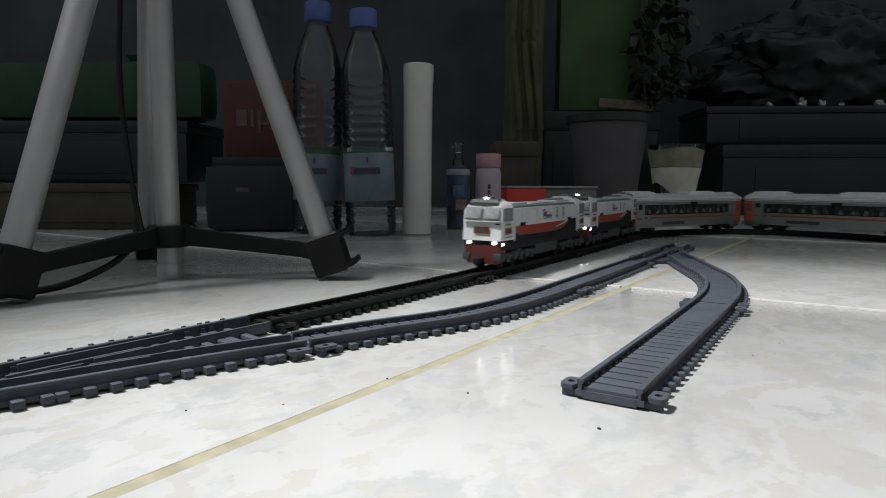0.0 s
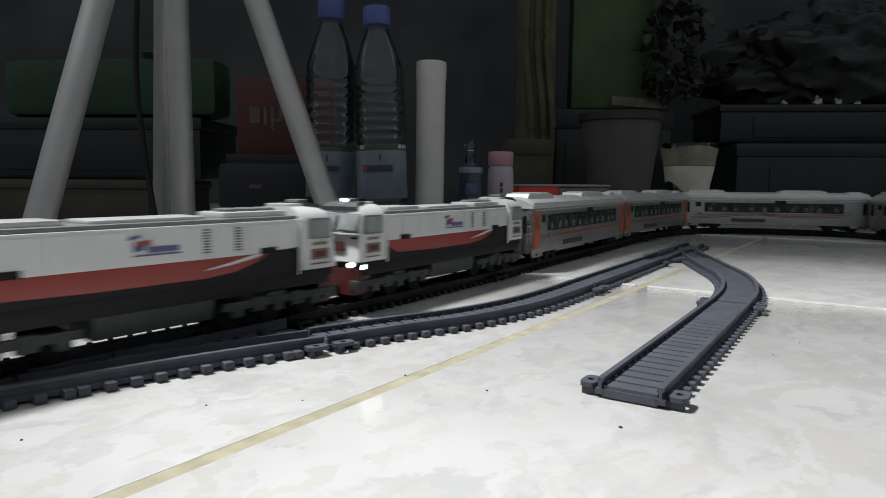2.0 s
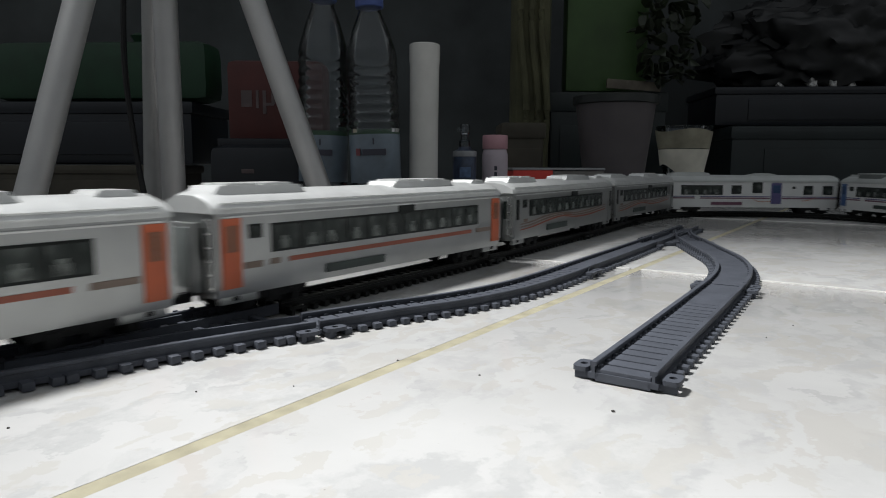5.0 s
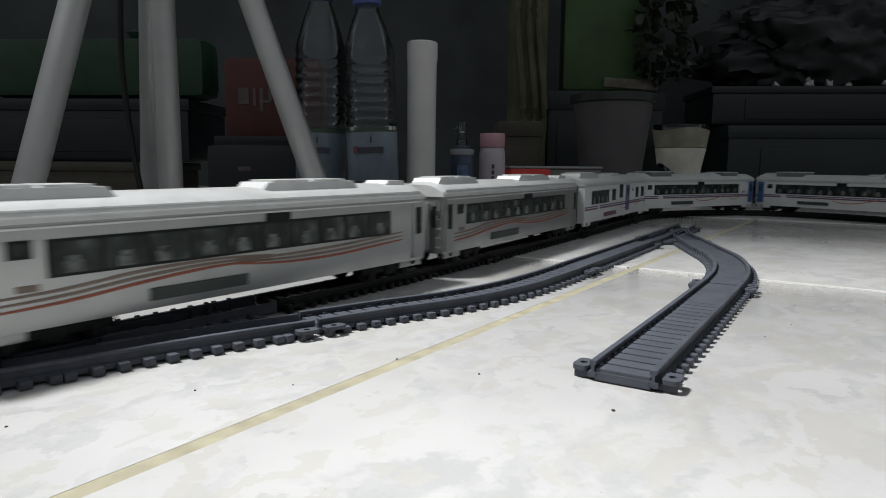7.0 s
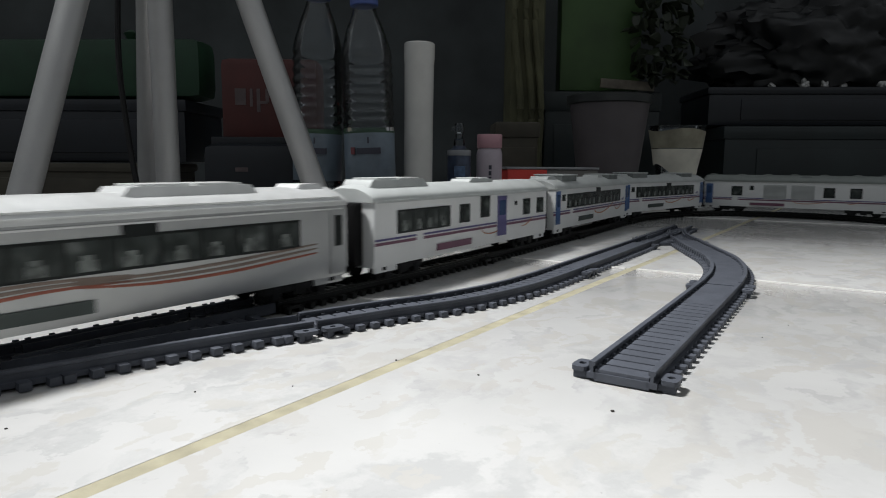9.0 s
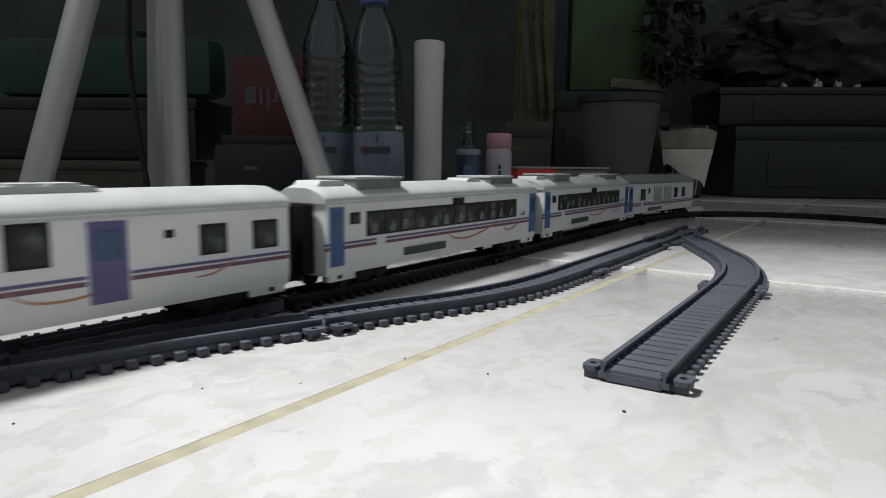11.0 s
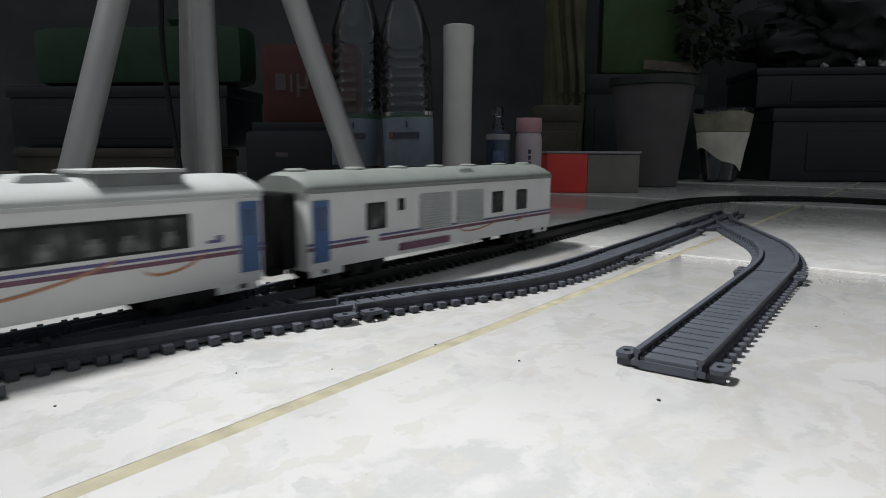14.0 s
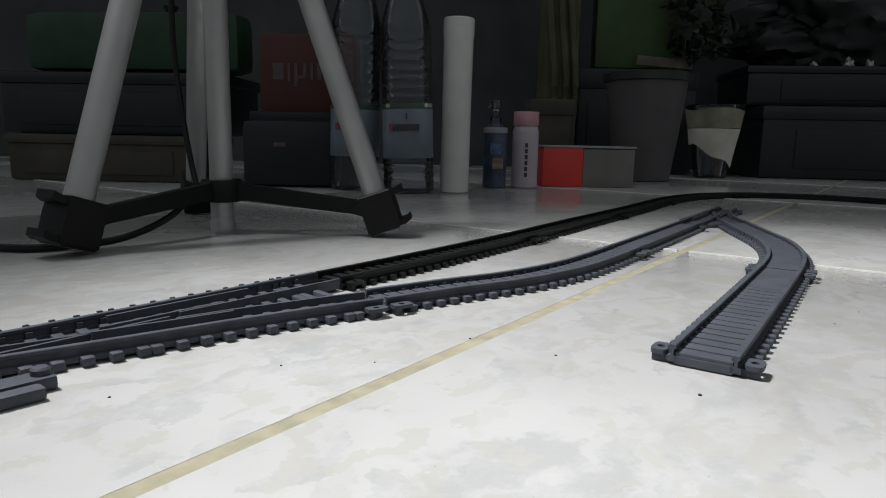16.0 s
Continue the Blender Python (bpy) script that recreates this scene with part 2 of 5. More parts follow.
# ---------------------------------------------------------------- mesh helpers
def box(bm, x0, x1, y0, y1, z0, z1, bevel=0.0):
    vs = [bm.verts.new(p) for p in ((x0, y0, z0), (x1, y0, z0), (x1, y1, z0), (x0, y1, z0), (x0, y0, z1), (x1, y0, z1), (x1, y1, z1), (x0, y1, z1))]
    fs = [bm.faces.new([vs[i] for i in f]) for f in ((3, 2, 1, 0), (4, 5, 6, 7), (0, 1, 5, 4), (1, 2, 6, 5), (2, 3, 7, 6), (3, 0, 4, 7))]
    if bevel:
        bmesh.ops.bevel(bm, geom=list({e for f in fs for e in f.edges}), offset=bevel, segments=2, affect="EDGES", profile=0.6)
    return bm


def prism(bm, profile, x0, x1):
    """A closed (y, z) outline, counter-clockwise seen from +x, drawn out along x."""
    a = [bm.verts.new((x0, y, z)) for y, z in profile]
    b = [bm.verts.new((x1, y, z)) for y, z in profile]
    n = len(profile)
    for i in range(n):
        bm.faces.new((a[i], a[(i + 1) % n], b[(i + 1) % n], b[i]))
    bm.faces.new(a[::-1])
    bm.faces.new(b)
    return bm


def loft(bm, rings, close=True, caps=True):
    """Skin through rings of points that have the same count."""
    rows = [[bm.verts.new(p) for p in r] for r in rings]
    n = len(rows[0])
    for a, b in zip(rows, rows[1:]):
        for i in range(n if close else n - 1):
            bm.faces.new((a[i], a[(i + 1) % n], b[(i + 1) % n], b[i]))
    if caps and close:
        bm.faces.new(rows[0][::-1])
        bm.faces.new(rows[-1])
    return bm


def lathe(bm, outline, n=28, centre=(0, 0)):
    """A (radius, z) outline turned round the z axis."""
    rings = [[(centre[0] + r * math.cos(2 * math.pi * k / n), centre[1] + r * math.sin(2 * math.pi * k / n), z) for k in range(n)] for r, z in outline]
    return loft(bm, rings)


def tube(bm, points, radius, n=12):
    """A round bar through points."""
    pts = [Vector(p) for p in points]
    rings = []
    for i, p in enumerate(pts):
        d = (pts[min(i + 1, len(pts) - 1)] - pts[max(i - 1, 0)]).normalized()
        side = d.cross(Vector((0, 0, 1)))
        side = side.normalized() if side.length > 1e-4 else Vector((1, 0, 0))
        up = side.cross(d)
        rings.append([p + radius * (math.cos(2 * math.pi * k / n) * side + math.sin(2 * math.pi * k / n) * up) for k in range(n)])
    return loft(bm, rings)


def mesh_of(bm, name, material, smooth=40):
    bmesh.ops.recalc_face_normals(bm, faces=bm.faces)
    me = bpy.data.meshes.new(name)
    bm.to_mesh(me)
    bm.free()
    me.materials.append(material)
    if smooth:
        me.shade_smooth()
        me.set_sharp_from_angle(angle=radians(smooth))
    return me


def part(name, bm, material, parent=None, label="", smooth=40):
    ob = new(name, mesh_of(bm, name, material, smooth))
    ob.parent = parent
    if label:
        tagged(ob, label)
    return ob


def thing(name, label, category, group="", kind="", m=None):
    ob = new(name)
    ob.empty_display_size = 0.02
    if m is not None:
        ob.matrix_world = m
    return tagged(ob, label, category, group, kind)


B = bmesh.new

# ---------------------------------------------------------------- the floor
CROSS, TURN, TILE_SIZE = Vector((0.1256, 0.4390)), radians(33.9), 0.50
ALONG = Vector((math.sin(TURN), math.cos(TURN)))
ACROSS = Vector((math.cos(TURN), -math.sin(TURN)))


def build_floor():
    floor = part("floor", box(B(), -6, 6, -6, 6, -0.05, -0.00015), GROUT, smooth=0)
    tagged(floor, "cream glazed floor tiles with yellowed grout", "floor", kind="structure")
    bm = B()
    # wide joint along the tracks, narrow joint across them
    box(bm, 0.0010, TILE_SIZE - 0.0010, 0.0027, TILE_SIZE - 0.0027, -0.02, 0.0, bevel=0.0003)
    me = mesh_of(bm, "tile", TILE)
    for i in range(-5, 7):
        for j in range(-5, 6):
            c = CROSS + ALONG * (i * TILE_SIZE) + ACROSS * (j * TILE_SIZE)
            if (c + (ALONG + ACROSS) * 0.25 - Vector((0.1, 0.6))).length > 2.1:
                continue
            ob = new("tile", me)
            # local x runs along, local y runs to the left of it
            ob.matrix_world = Matrix(((ALONG.x, -ACROSS.x, 0, c.x + ACROSS.x * TILE_SIZE), (ALONG.y, -ACROSS.y, 0, c.y + ACROSS.y * TILE_SIZE), (0, 0, 1, 0), (0, 0, 0, 1)))
            ob.parent = floor
    # white strips over the narrow joints paint the glint of grazing light
    white = mat("joint_glint_white", (0.68, 0.67, 0.64), 0.4, vary=0.15, scale=150, bump=0.1)
    for i in range(-1, 3):
        for j in range(-2, 3):
            c = CROSS + ALONG * (i * TILE_SIZE) + ACROSS * (j * TILE_SIZE)
            ob = part("joint_glint_strip", box(B(), -0.0015, 0.0015, 0.004, TILE_SIZE - 0.004, -0.001, 0.0006), white, smooth=0)
            ob.matrix_world = Matrix(((ALONG.x, ACROSS.x, 0, c.x), (ALONG.y, ACROSS.y, 0, c.y), (0, 0, 1, 0), (0, 0, 0, 1)))
            ob.parent = floor
    return floor


build_floor()

# ---------------------------------------------------------------- the line of the track
KNOTS = (-0.25, -0.1, 0.05, 0.2, 0.35, 0.5, 0.65, 0.8, 0.95, 1.1, 1.2)
BENDS = (0.71, 0.34, -0.36, -0.39, 0.3, -0.6, 2.18, 6.53, 6.9, 3.5, 0.0)
RAIL_TOP, GAUGE = 0.0068, 0.0164
SG = np.linspace(-0.3, 1.3, 1601)
_k = np.interp(SG, KNOTS, BENDS)
_h = np.concatenate([[0], np.cumsum((_k[1:] + _k[:-1]) / 2 * np.diff(SG))])
_h = _h - np.interp(0, SG, _h) + 0.6239
_x = np.concatenate([[0], np.cumsum((np.sin(_h[1:]) + np.sin(_h[:-1])) / 2 * np.diff(SG))])
_y = np.concatenate([[0], np.cumsum((np.cos(_h[1:]) + np.cos(_h[:-1])) / 2 * np.diff(SG))])
_x, _y = _x - np.interp(0, SG, _x) - 0.0999, _y - np.interp(0, SG, _y) + 0.2850


def line(s):
    """Place on the main line and its heading (from +y towards +x), s metres on from the turnout's frog."""
    c = min(max(s, SG[0]), SG[-1])
    x, y, h = (float(np.interp(c, SG, a)) for a in (_x, _y, _h))
    return Vector((x + (s - c) * math.sin(h), y + (s - c) * math.cos(h))), h


def sampled(points, step=0.004):
    """A smooth line through points, at even steps: places and headings."""
    p = [Vector(q) for q in points]
    p = [2 * p[0] - p[1]] + p + [2 * p[-1] - p[-2]]
    dense = []
    for a, b, c, d in zip(p, p[1:], p[2:], p[3:]):
        for k in range(40):
            t = k / 40
            dense.append(0.5 * (2 * b + (c - a) * t + (2 * a - 5 * b + 4 * c - d) * t * t + (3 * b - a - 3 * c + d) * t ** 3))
    dense.append(p[-2])
    xs, ys = np.array([v.x for v in dense]), np.array([v.y for v in dense])
    s = np.concatenate([[0], np.cumsum(np.hypot(np.diff(xs), np.diff(ys)))])
    n = max(2, int(round(s[-1] / step)))
    at = np.linspace(0, s[-1], n + 1)
    X, Y = np.interp(at, s, xs), np.interp(at, s, ys)
    H = np.arctan2(np.gradient(X), np.gradient(Y))
    return [(Vector((float(a), float(b))), float(h)) for a, b, h in zip(X, Y, H)]


def along(s0, s1, step=0.004):
    n = max(2, int(round((s1 - s0) / step)))
    return [line(s0 + (s1 - s0) * k / n) for k in range(n + 1)]


def strip(bm, way, off0, off1, z0, z1, top_inset=0.0):
    """A bar of that cross-section, sideways offsets off0 to off1, laid along a way."""
    rings = []
    for p, h in way:
        r = Vector((math.cos(h), -math.sin(h)))
        rings.append([(p.x + r.x * o, p.y + r.y * o, z) for o, z in ((off0, z0), (off1, z0), (off1 - top_inset, z1), (off0 + top_inset, z1))])
    return loft(bm, rings)


def sleeper_mesh(material, broad, narrow, reach, widen=0.0):
    bm = box(B(), -broad, broad, -0.0073 - widen, 0.0073 + widen, 0.0, 0.0042, bevel=0.0003)
    for sgn in (-1, 1):
        box(bm, -narrow, narrow, min(sgn * (0.0072 + widen), sgn * reach), max(sgn * (0.0072 + widen), sgn * reach), 0.0, 0.0026, bevel=0.0007)
        # the rail's fastening
        if sgn > 0:
            box(bm, -0.0009, 0.0009, 0.0090 + widen, 0.0102 + widen, 0.0022, 0.0055)
        box(bm, -0.0009, 0.0009, min(sgn * (0.0064 + widen), sgn * (0.0076 + widen)), max(sgn * (0.0064 + widen), sgn * (0.0076 + widen)), 0.0035, 0.0050)
    return mesh_of(bm, "sleeper", material)


SLEEPER_SHORT = sleeper_mesh(GREY_PLASTIC, 0.0031, 0.0019, 0.0132)
SLEEPER_WIDE = sleeper_mesh(GREY_PLASTIC, 0.0031, 0.0019, 0.0148, 0.0014)
SLEEPER_BLACK = sleeper_mesh(BLACK_TRACK, 0.0022, 0.0017, 0.0128)


def sleepers(way, parent, me, pitch=0.0074, first=0.0036):
    s, due = 0.0, first
    for (p, h), (q, _) in zip(way, way[1:]):
        d = (q - p).length
        while s + d > due:
            c = p + (q - p) * ((due - s) / d)
            ob = new("sleeper", me)
            ob.matrix_world = Matrix.Translation((c.x, c.y, 0.0002)) @ Matrix.Rotation(math.pi / 2 - h, 4, "Z")
            ob.parent = parent
            due += pitch
        s += d


def rail_bar(bm, way, c):
    """Foot, thin web and overhanging head of one rail, c metres beside the line's middle."""
    section = ((0.0016, 0.0012), (0.0016, 0.0030), (0.0005, 0.0033), (0.0005, 0.0053), (0.0011, 0.0056), (0.0011, 0.0066), (0.0009, RAIL_TOP))
    outline = [(c + o, z) for o, z in section] + [(c - o, z) for o, z in reversed(section)]
    rings = []
    for p, h in way:
        r = Vector((math.cos(h), -math.sin(h)))
        rings.append([(p.x + r.x * o, p.y + r.y * o, z) for o, z in outline])
    return loft(bm, rings)


def rails(way, parent, material, widen=0.0):
    for side in (-1, 1):
        part("rail", rail_bar(B(), way, side * (GAUGE / 2 + widen)), material, parent, smooth=30)


def lug(p, h, side, parent, material, out=0.0124):
    """Flat joining ear with a hole, beside a rail's end."""
    bm = B()
    n, ring_in, ring_out = 14, [], []
    for k in range(n):
        a = 2 * math.pi * k / n
        ring_in.append((0.0013 * math.cos(a), 0.0013 * math.sin(a)))
        ring_out.append((0.0046 * math.copysign(abs(math.cos(a)) ** 0.5, math.cos(a)), 0.0028 * math.copysign(abs(math.sin(a)) ** 0.5, math.sin(a))))
    rows = [[bm.verts.new((x, y, z)) for x, y in r] for r, z in ((ring_in, 0.0028), (ring_in, 0.0043), (ring_out, 0.0043), (ring_out, 0.0028))]
    for a, b in zip(rows, rows[1:] + rows[:1]):
        for k in range(n):
            bm.faces.new((a[k], a[(k + 1) % n], b[(k + 1) % n], b[k]))
    box(bm, -0.0034, -0.0014, -0.0020, 0.0020, 0.0002, 0.0029)
    ob = part("joining_ear", bm, material, parent)
    r = Vector((math.cos(h), -math.sin(h))) * side * out
    ob.matrix_world = Matrix.Translation((p.x + r.x, p.y + r.y, 0)) @ Matrix.Rotation(math.pi / 2 - h, 4, "Z")


def track(name, way, label, rail_material, sleeper_mesh, deck=0.0032, widen=0.0):
    t = thing(name, label, "toy track", "toy railway track")
    if deck:
        part("deck", strip(B(), way, -0.0074 - widen, 0.0074 + widen, 0.0006, deck), rail_material, t, smooth=30)
    rails(way, t, rail_material, widen)
    for (p, h), back in ((way[0], 1), (way[-1], -1)):
        d = Vector((math.sin(h), math.cos(h))) * 0.005 * back
        for side in (-1, 1):
            lug(p + d, h, side, t, rail_material, 0.0124 + widen * 1.4)
    sleepers(way, t, sleeper_mesh)
    return t


def build_tracks():
    # the black main line, piece by piece
    edges = (0.022, 0.215, 0.41, 0.60, 0.79, 0.97, 1.15)
    for a, b in zip(edges, edges[1:]):
        track("black_track", along(a + 0.0004, b - 0.0004), "black plastic toy railway track lying on tiles", BLACK_TRACK, SLEEPER_BLACK)
    track("black_track", along(-0.40, -0.152), "black plastic toy railway track lying on tiles", BLACK_TRACK, SLEEPER_BLACK)
    # grey loose branch
    grey = "blue-grey plastic toy railway track lying on tiles"
    curve = sampled(((-0.0595, 0.2665), (-0.030, 0.2900), (-0.001, 0.3105), (0.021, 0.331), (0.041, 0.3545), (0.0625, 0.386), (0.079, 0.4125)))
    track("grey_track", curve, grey, GREY_PLASTIC, SLEEPER_SHORT)
    straight = sampled(((0.0797, 0.4135), (0.130, 0.494), (0.168, 0.555)))
    track("grey_track", straight, grey, GREY_PLASTIC, SLEEPER_SHORT, 0.0046)
    end = sampled(((0.0530, 0.2010), (0.1010, 0.2770), (0.1512, 0.3568)))
    piece = track("grey_track", end, "blue-grey plastic toy railway track with a free end", GREY_PLASTIC, SLEEPER_WIDE, widen=0.0014)
    part("deck_plate", strip(B(), end[int(len(end) * 0.66):-1], -0.0085, 0.0085, 0.0030, 0.0045), GREY_PLASTIC, piece, smooth=30)
    bend = sampled(((0.1517, 0.3576), (0.1700, 0.3905), (0.1855, 0.4265), (0.1962, 0.4640), (0.2030, 0.5070), (0.2088, 0.5450), (0.2140, 0.5750)))
    track("grey_track", bend, grey, GREY_PLASTIC, SLEEPER_WIDE, 0.0046, widen=0.0014)


def turnout(name, main, branch, label, hand=1):
    """A turnout: two through stock rails, frog rails, blades, check rails, a plate between them."""
    t = thing(name, label, "toy track", "toy railway track")
    strips = {"stock_rail": [(main, -1), (branch, 1)]}
    for nm, lst in strips.items():
        for way, side in lst:
            c = hand * side * GAUGE / 2
            part(nm, rail_bar(B(), way, c), GREY_PLASTIC, t, smooth=30)
    # rails that start at the frog
    for nm, way, side, a, b in (("frog_rail", main, 1, 0.55, 1.0), ("frog_rail", branch, -1, 0.55, 1.0), ("switch_blade", main, 1, 0.03, 0.52), ("switch_blade", branch, -1, 0.03, 0.52),
                                ("check_rail", main, -0.72, 0.42, 0.78), ("check_rail", branch, 0.72, 0.36, 0.74), ("wing_rail", main, 0.76, 0.38, 0.66), ("wing_rail", branch, -0.76, 0.38, 0.66)):
        m = len(way) - 1
        piece = way[int(a * m):int(b * m) + 1]
        c = hand * side * GAUGE / 2
        low = 0.0050 if nm == "switch_blade" else RAIL_TOP - 0.0009
        part(nm, strip(B(), piece, c - 0.0009, c + 0.0009, 0.0012, low, 0.0002), GREY_PLASTIC, t, smooth=30)
    for way in (main, branch):
        part("deck", strip(B(), way, -0.0074, 0.0074, 0.0006 if way is main else 0.0004, 0.0021 if way is main else 0.0017), GREY_PLASTIC, t, smooth=30)
    # tapering crossties that carry both roads
    step = 0.0076
    count = int((len(main) - 1) * 0.004 / step)
    for k in range(count):
        i = min(len(main) - 1, int((k + 0.5) * step / 0.004))
        j = min(len(branch) - 1, i)
        (p, h), (q, g) = main[i], branch[j]
        a = p - Vector((math.cos(h), -math.sin(h))) * 0.0132 * hand
        b = q + Vector((math.cos(g), -math.sin(g))) * 0.0132 * hand
        c, d = (a + b) / 2, b - a
        bm = box(B(), -0.0019, 0.0019, -d.length / 2, d.length / 2, 0.0, 0.0030, bevel=0.0007)
        for sgn in (-1, 1):
            if sgn < 0:
                e = sgn * (d.length / 2 - 0.0036)
                box(bm, -0.0009, 0.0009, e - 0.0006, e + 0.0006, 0.0022, RAIL_TOP + 0.0002)
            for inset in (0.0064,):
                e = sgn * (d.length / 2 - inset)
                box(bm, -0.0011, 0.0011, e - 0.0006, e + 0.0006, 0.0022, 0.0050)
        ob = part("sleeper", bm, GREY_PLASTIC, t)
        ob.matrix_world = Matrix.Translation((c.x, c.y, 0.0002)) @ Matrix.Rotation(math.atan2(-d.x, d.y) , 4, "Z")
    for way, e, side in ((main, 0, -1), (main, 0, 1), (main, -1, -1), (branch, -1, 1)):
        p, h = way[e]
        back = 0.005 if e == 0 else -0.005
        lug(p + Vector((math.sin(h), math.cos(h))) * back, h, hand * side, t, GREY_PLASTIC)
    return t


build_tracks()
_p0, _h0 = line(-0.151)
turnout("turnout_track", along(-0.151, 0.021), sampled(((_p0.x, _p0.y), (-0.134, 0.2065), (-0.105, 0.2315), (-0.0830, 0.2490), (-0.0605, 0.2655))),
        "blue-grey plastic toy railway turnout on tiles")
turnout("turnout_track", sampled(((0.258, 0.700), (0.225, 0.647), (0.1945, 0.598), (0.169, 0.5565))), sampled(((0.258, 0.700), (0.238, 0.665), (0.222, 0.618), (0.2145, 0.576))),
        "blue-grey plastic toy railway turnout at the far end", hand=-1)


def build_lever():
    """The hand lever box beside the turnout's near end."""
    t = thing("turnout_lever", "blue-grey plastic turnout lever box lying on tiles", "toy track", "toy railway track", m=pose(-0.1435, 0.1660, 0, 0, 0, 52))
    bm = box(B(), -0.009, 0.009, -0.0042, 0.0042, 0.0003, 0.0042, 0.0010)
    part("lever_box", bm, GREY_PLASTIC, t)
    part("lever", box(B(), -0.008, 0.004, -0.0105, -0.0050, 0.0003, 0.0038, 0.0010), GREY_PLASTIC, t)
    part("pivot", lathe(B(), ((0.0026, 0.0040), (0.0026, 0.0058), (0.0020, 0.0064), (0.0002, 0.0065)), 14, (0.006, 0.0)), GREY_PLASTIC, t)


build_lever()


def build_crumbs():
    dirt = mat("dark_crumb", (0.03, 0.026, 0.022), 0.8, vary=0.3)
    for k, (x, y, r) in enumerate(((0.0449, 0.1803, 0.0006), (-0.0506, 0.2001, 0.0003), (-0.0793, 0.1943, 0.00035), (0.0085, 0.212, 0.0004), (-0.118, 0.166, 0.0004), (0.128, 0.262, 0.0003), (0.150, 0.283, 0.0003), (-0.020, 0.228, 0.0004))):
        bm = B()
        bmesh.ops.create_icosphere(bm, subdivisions=2, radius=r)
        for v in bm.verts:
            v.co *= 1 + 0.5 * noise.noise(v.co * 900 + Vector((k, 0, 0)))
            v.co.z = max(v.co.z * 0.6, -r * 0.35)
        c = part("crumb", bm, dirt)
        c.matrix_world = pose(x, y, r * 0.35)
        tagged(c, "tiny dark crumb lying on the tiles", "crumb", "crumbs on the floor")


build_crumbs()

# ---------------------------------------------------------------- the train
LOCO, COACH, LAST = 0.2085, 0.2482, 0.2370
SIDE, SILL, EAVES, CREST = 0.0172, 0.0150, 0.0500, 0.0585


def curved(points, n=6):
    """A smooth (y, z) outline through a few points."""
    out = []
    p = [points[0]] + list(points) + [points[-1]]
    for a, b, c, d in zip(p, p[1:], p[2:], p[3:]):
        for k in range(n):
            t = k / n
            out.append(tuple(0.5 * (2 * b[i] + (c[i] - a[i]) * t + (2 * a[i] - 5 * b[i] + 4 * c[i] - d[i]) * t * t + (3 * b[i] - a[i] - 3 * c[i] + d[i]) * t ** 3) for i in (0, 1)))
    return out + [points[-1]]


def wheel_mesh(r):
    bm = B()
    rings = []
    for w, q in ((-0.0014, r * 0.5), (-0.0014, r), (0.0008, r * 0.97), (0.0010, r * 1.12), (0.0016, r * 1.12), (0.0016, r * 0.5)):
        rings.append([(q * math.cos(2 * math.pi * k / 20), w, q * math.sin(2 * math.pi * k / 20)) for k in range(20)])
    return mesh_of(loft(bm, rings), "wheel", UNDER)


WHEEL = wheel_mesh(0.0052)
WHEEL_BIG = wheel_mesh(0.0062)


def bogie(parent, x, axles, wheel, r, frame_z, material, width=0.0142):
    """A bogie: side frames with axle boxes and springs, wheels under it."""
    reach = axles[-1] + 0.007
    bm = B()
    for sgn in (-1, 1):
        y = sgn * width
        box(bm, x - reach, x + reach, y - 0.0012, y + 0.0012, frame_z - 0.0012, frame_z + 0.0022, 0.0004)
        for a in axles:
            box(bm, x + a - 0.0026, x + a + 0.0026, y - 0.0016, y + 0.0018, frame_z - 0.0042, frame_z + 0.0012, 0.0005)
        for a, b in zip(axles, axles[1:]):
            c = x + (a + b) / 2
            box(bm, c - 0.0035, c + 0.0035, y - 0.0014, y + 0.0020, frame_z - 0.0030, frame_z + 0.0030, 0.0006)
    box(bm, x - 0.005, x + 0.005, -width, width, frame_z - 0.001, frame_z + 0.004)
    bg = part("bogie", bm, material, parent)
    for a in axles:
        for sgn in (-1, 1):
            ob = new("wheel", wheel)
            ob.matrix_world = Matrix.Translation((x + a, sgn * GAUGE / 2, RAIL_TOP + r)) @ (Matrix.Rotation(math.pi, 4, "Z") if sgn > 0 else Matrix())
            ob.parent = bg
    return bg


def at(length, u):
    """Lengthwise place on a vehicle: 0 its front coupling, 1 its rear one."""
    return length * (0.5 - u)


def plate(name, length, u0, u1, z0, z1, material, parent, proud=0.0003, label="", y=SIDE, slope0=0.0, slope1=0.0, sides=(1, -1)):
    """A thin panel on the side walls between lengthwise places and heights."""
    first = None
    for sgn in sides:
        bm = B()
        xa, xb = at(length, u1), at(length, u0)
        ya, yb = sgn * (y - 0.0012), sgn * (y + proud)
        v = [bm.verts.new(p) for p in ((xa, ya, z0 + slope1), (xb, ya, z0 + slope0), (xb, ya, z1 + slope0), (xa, ya, z1 + slope1),
                                       (xa, yb, z0 + slope1), (xb, yb, z0 + slope0), (xb, yb, z1 + slope0), (xa, yb, z1 + slope1))]
        for f in ((0, 1, 2, 3), (7, 6, 5, 4), (0, 4, 5, 1), (1, 5, 6, 2), (2, 6, 7, 3), (3, 7, 4, 0)):
            bm.faces.new([v[i] for i in f])
        ob = part(name, bm, material, parent, label, smooth=0)
        first = first or ob
    return first


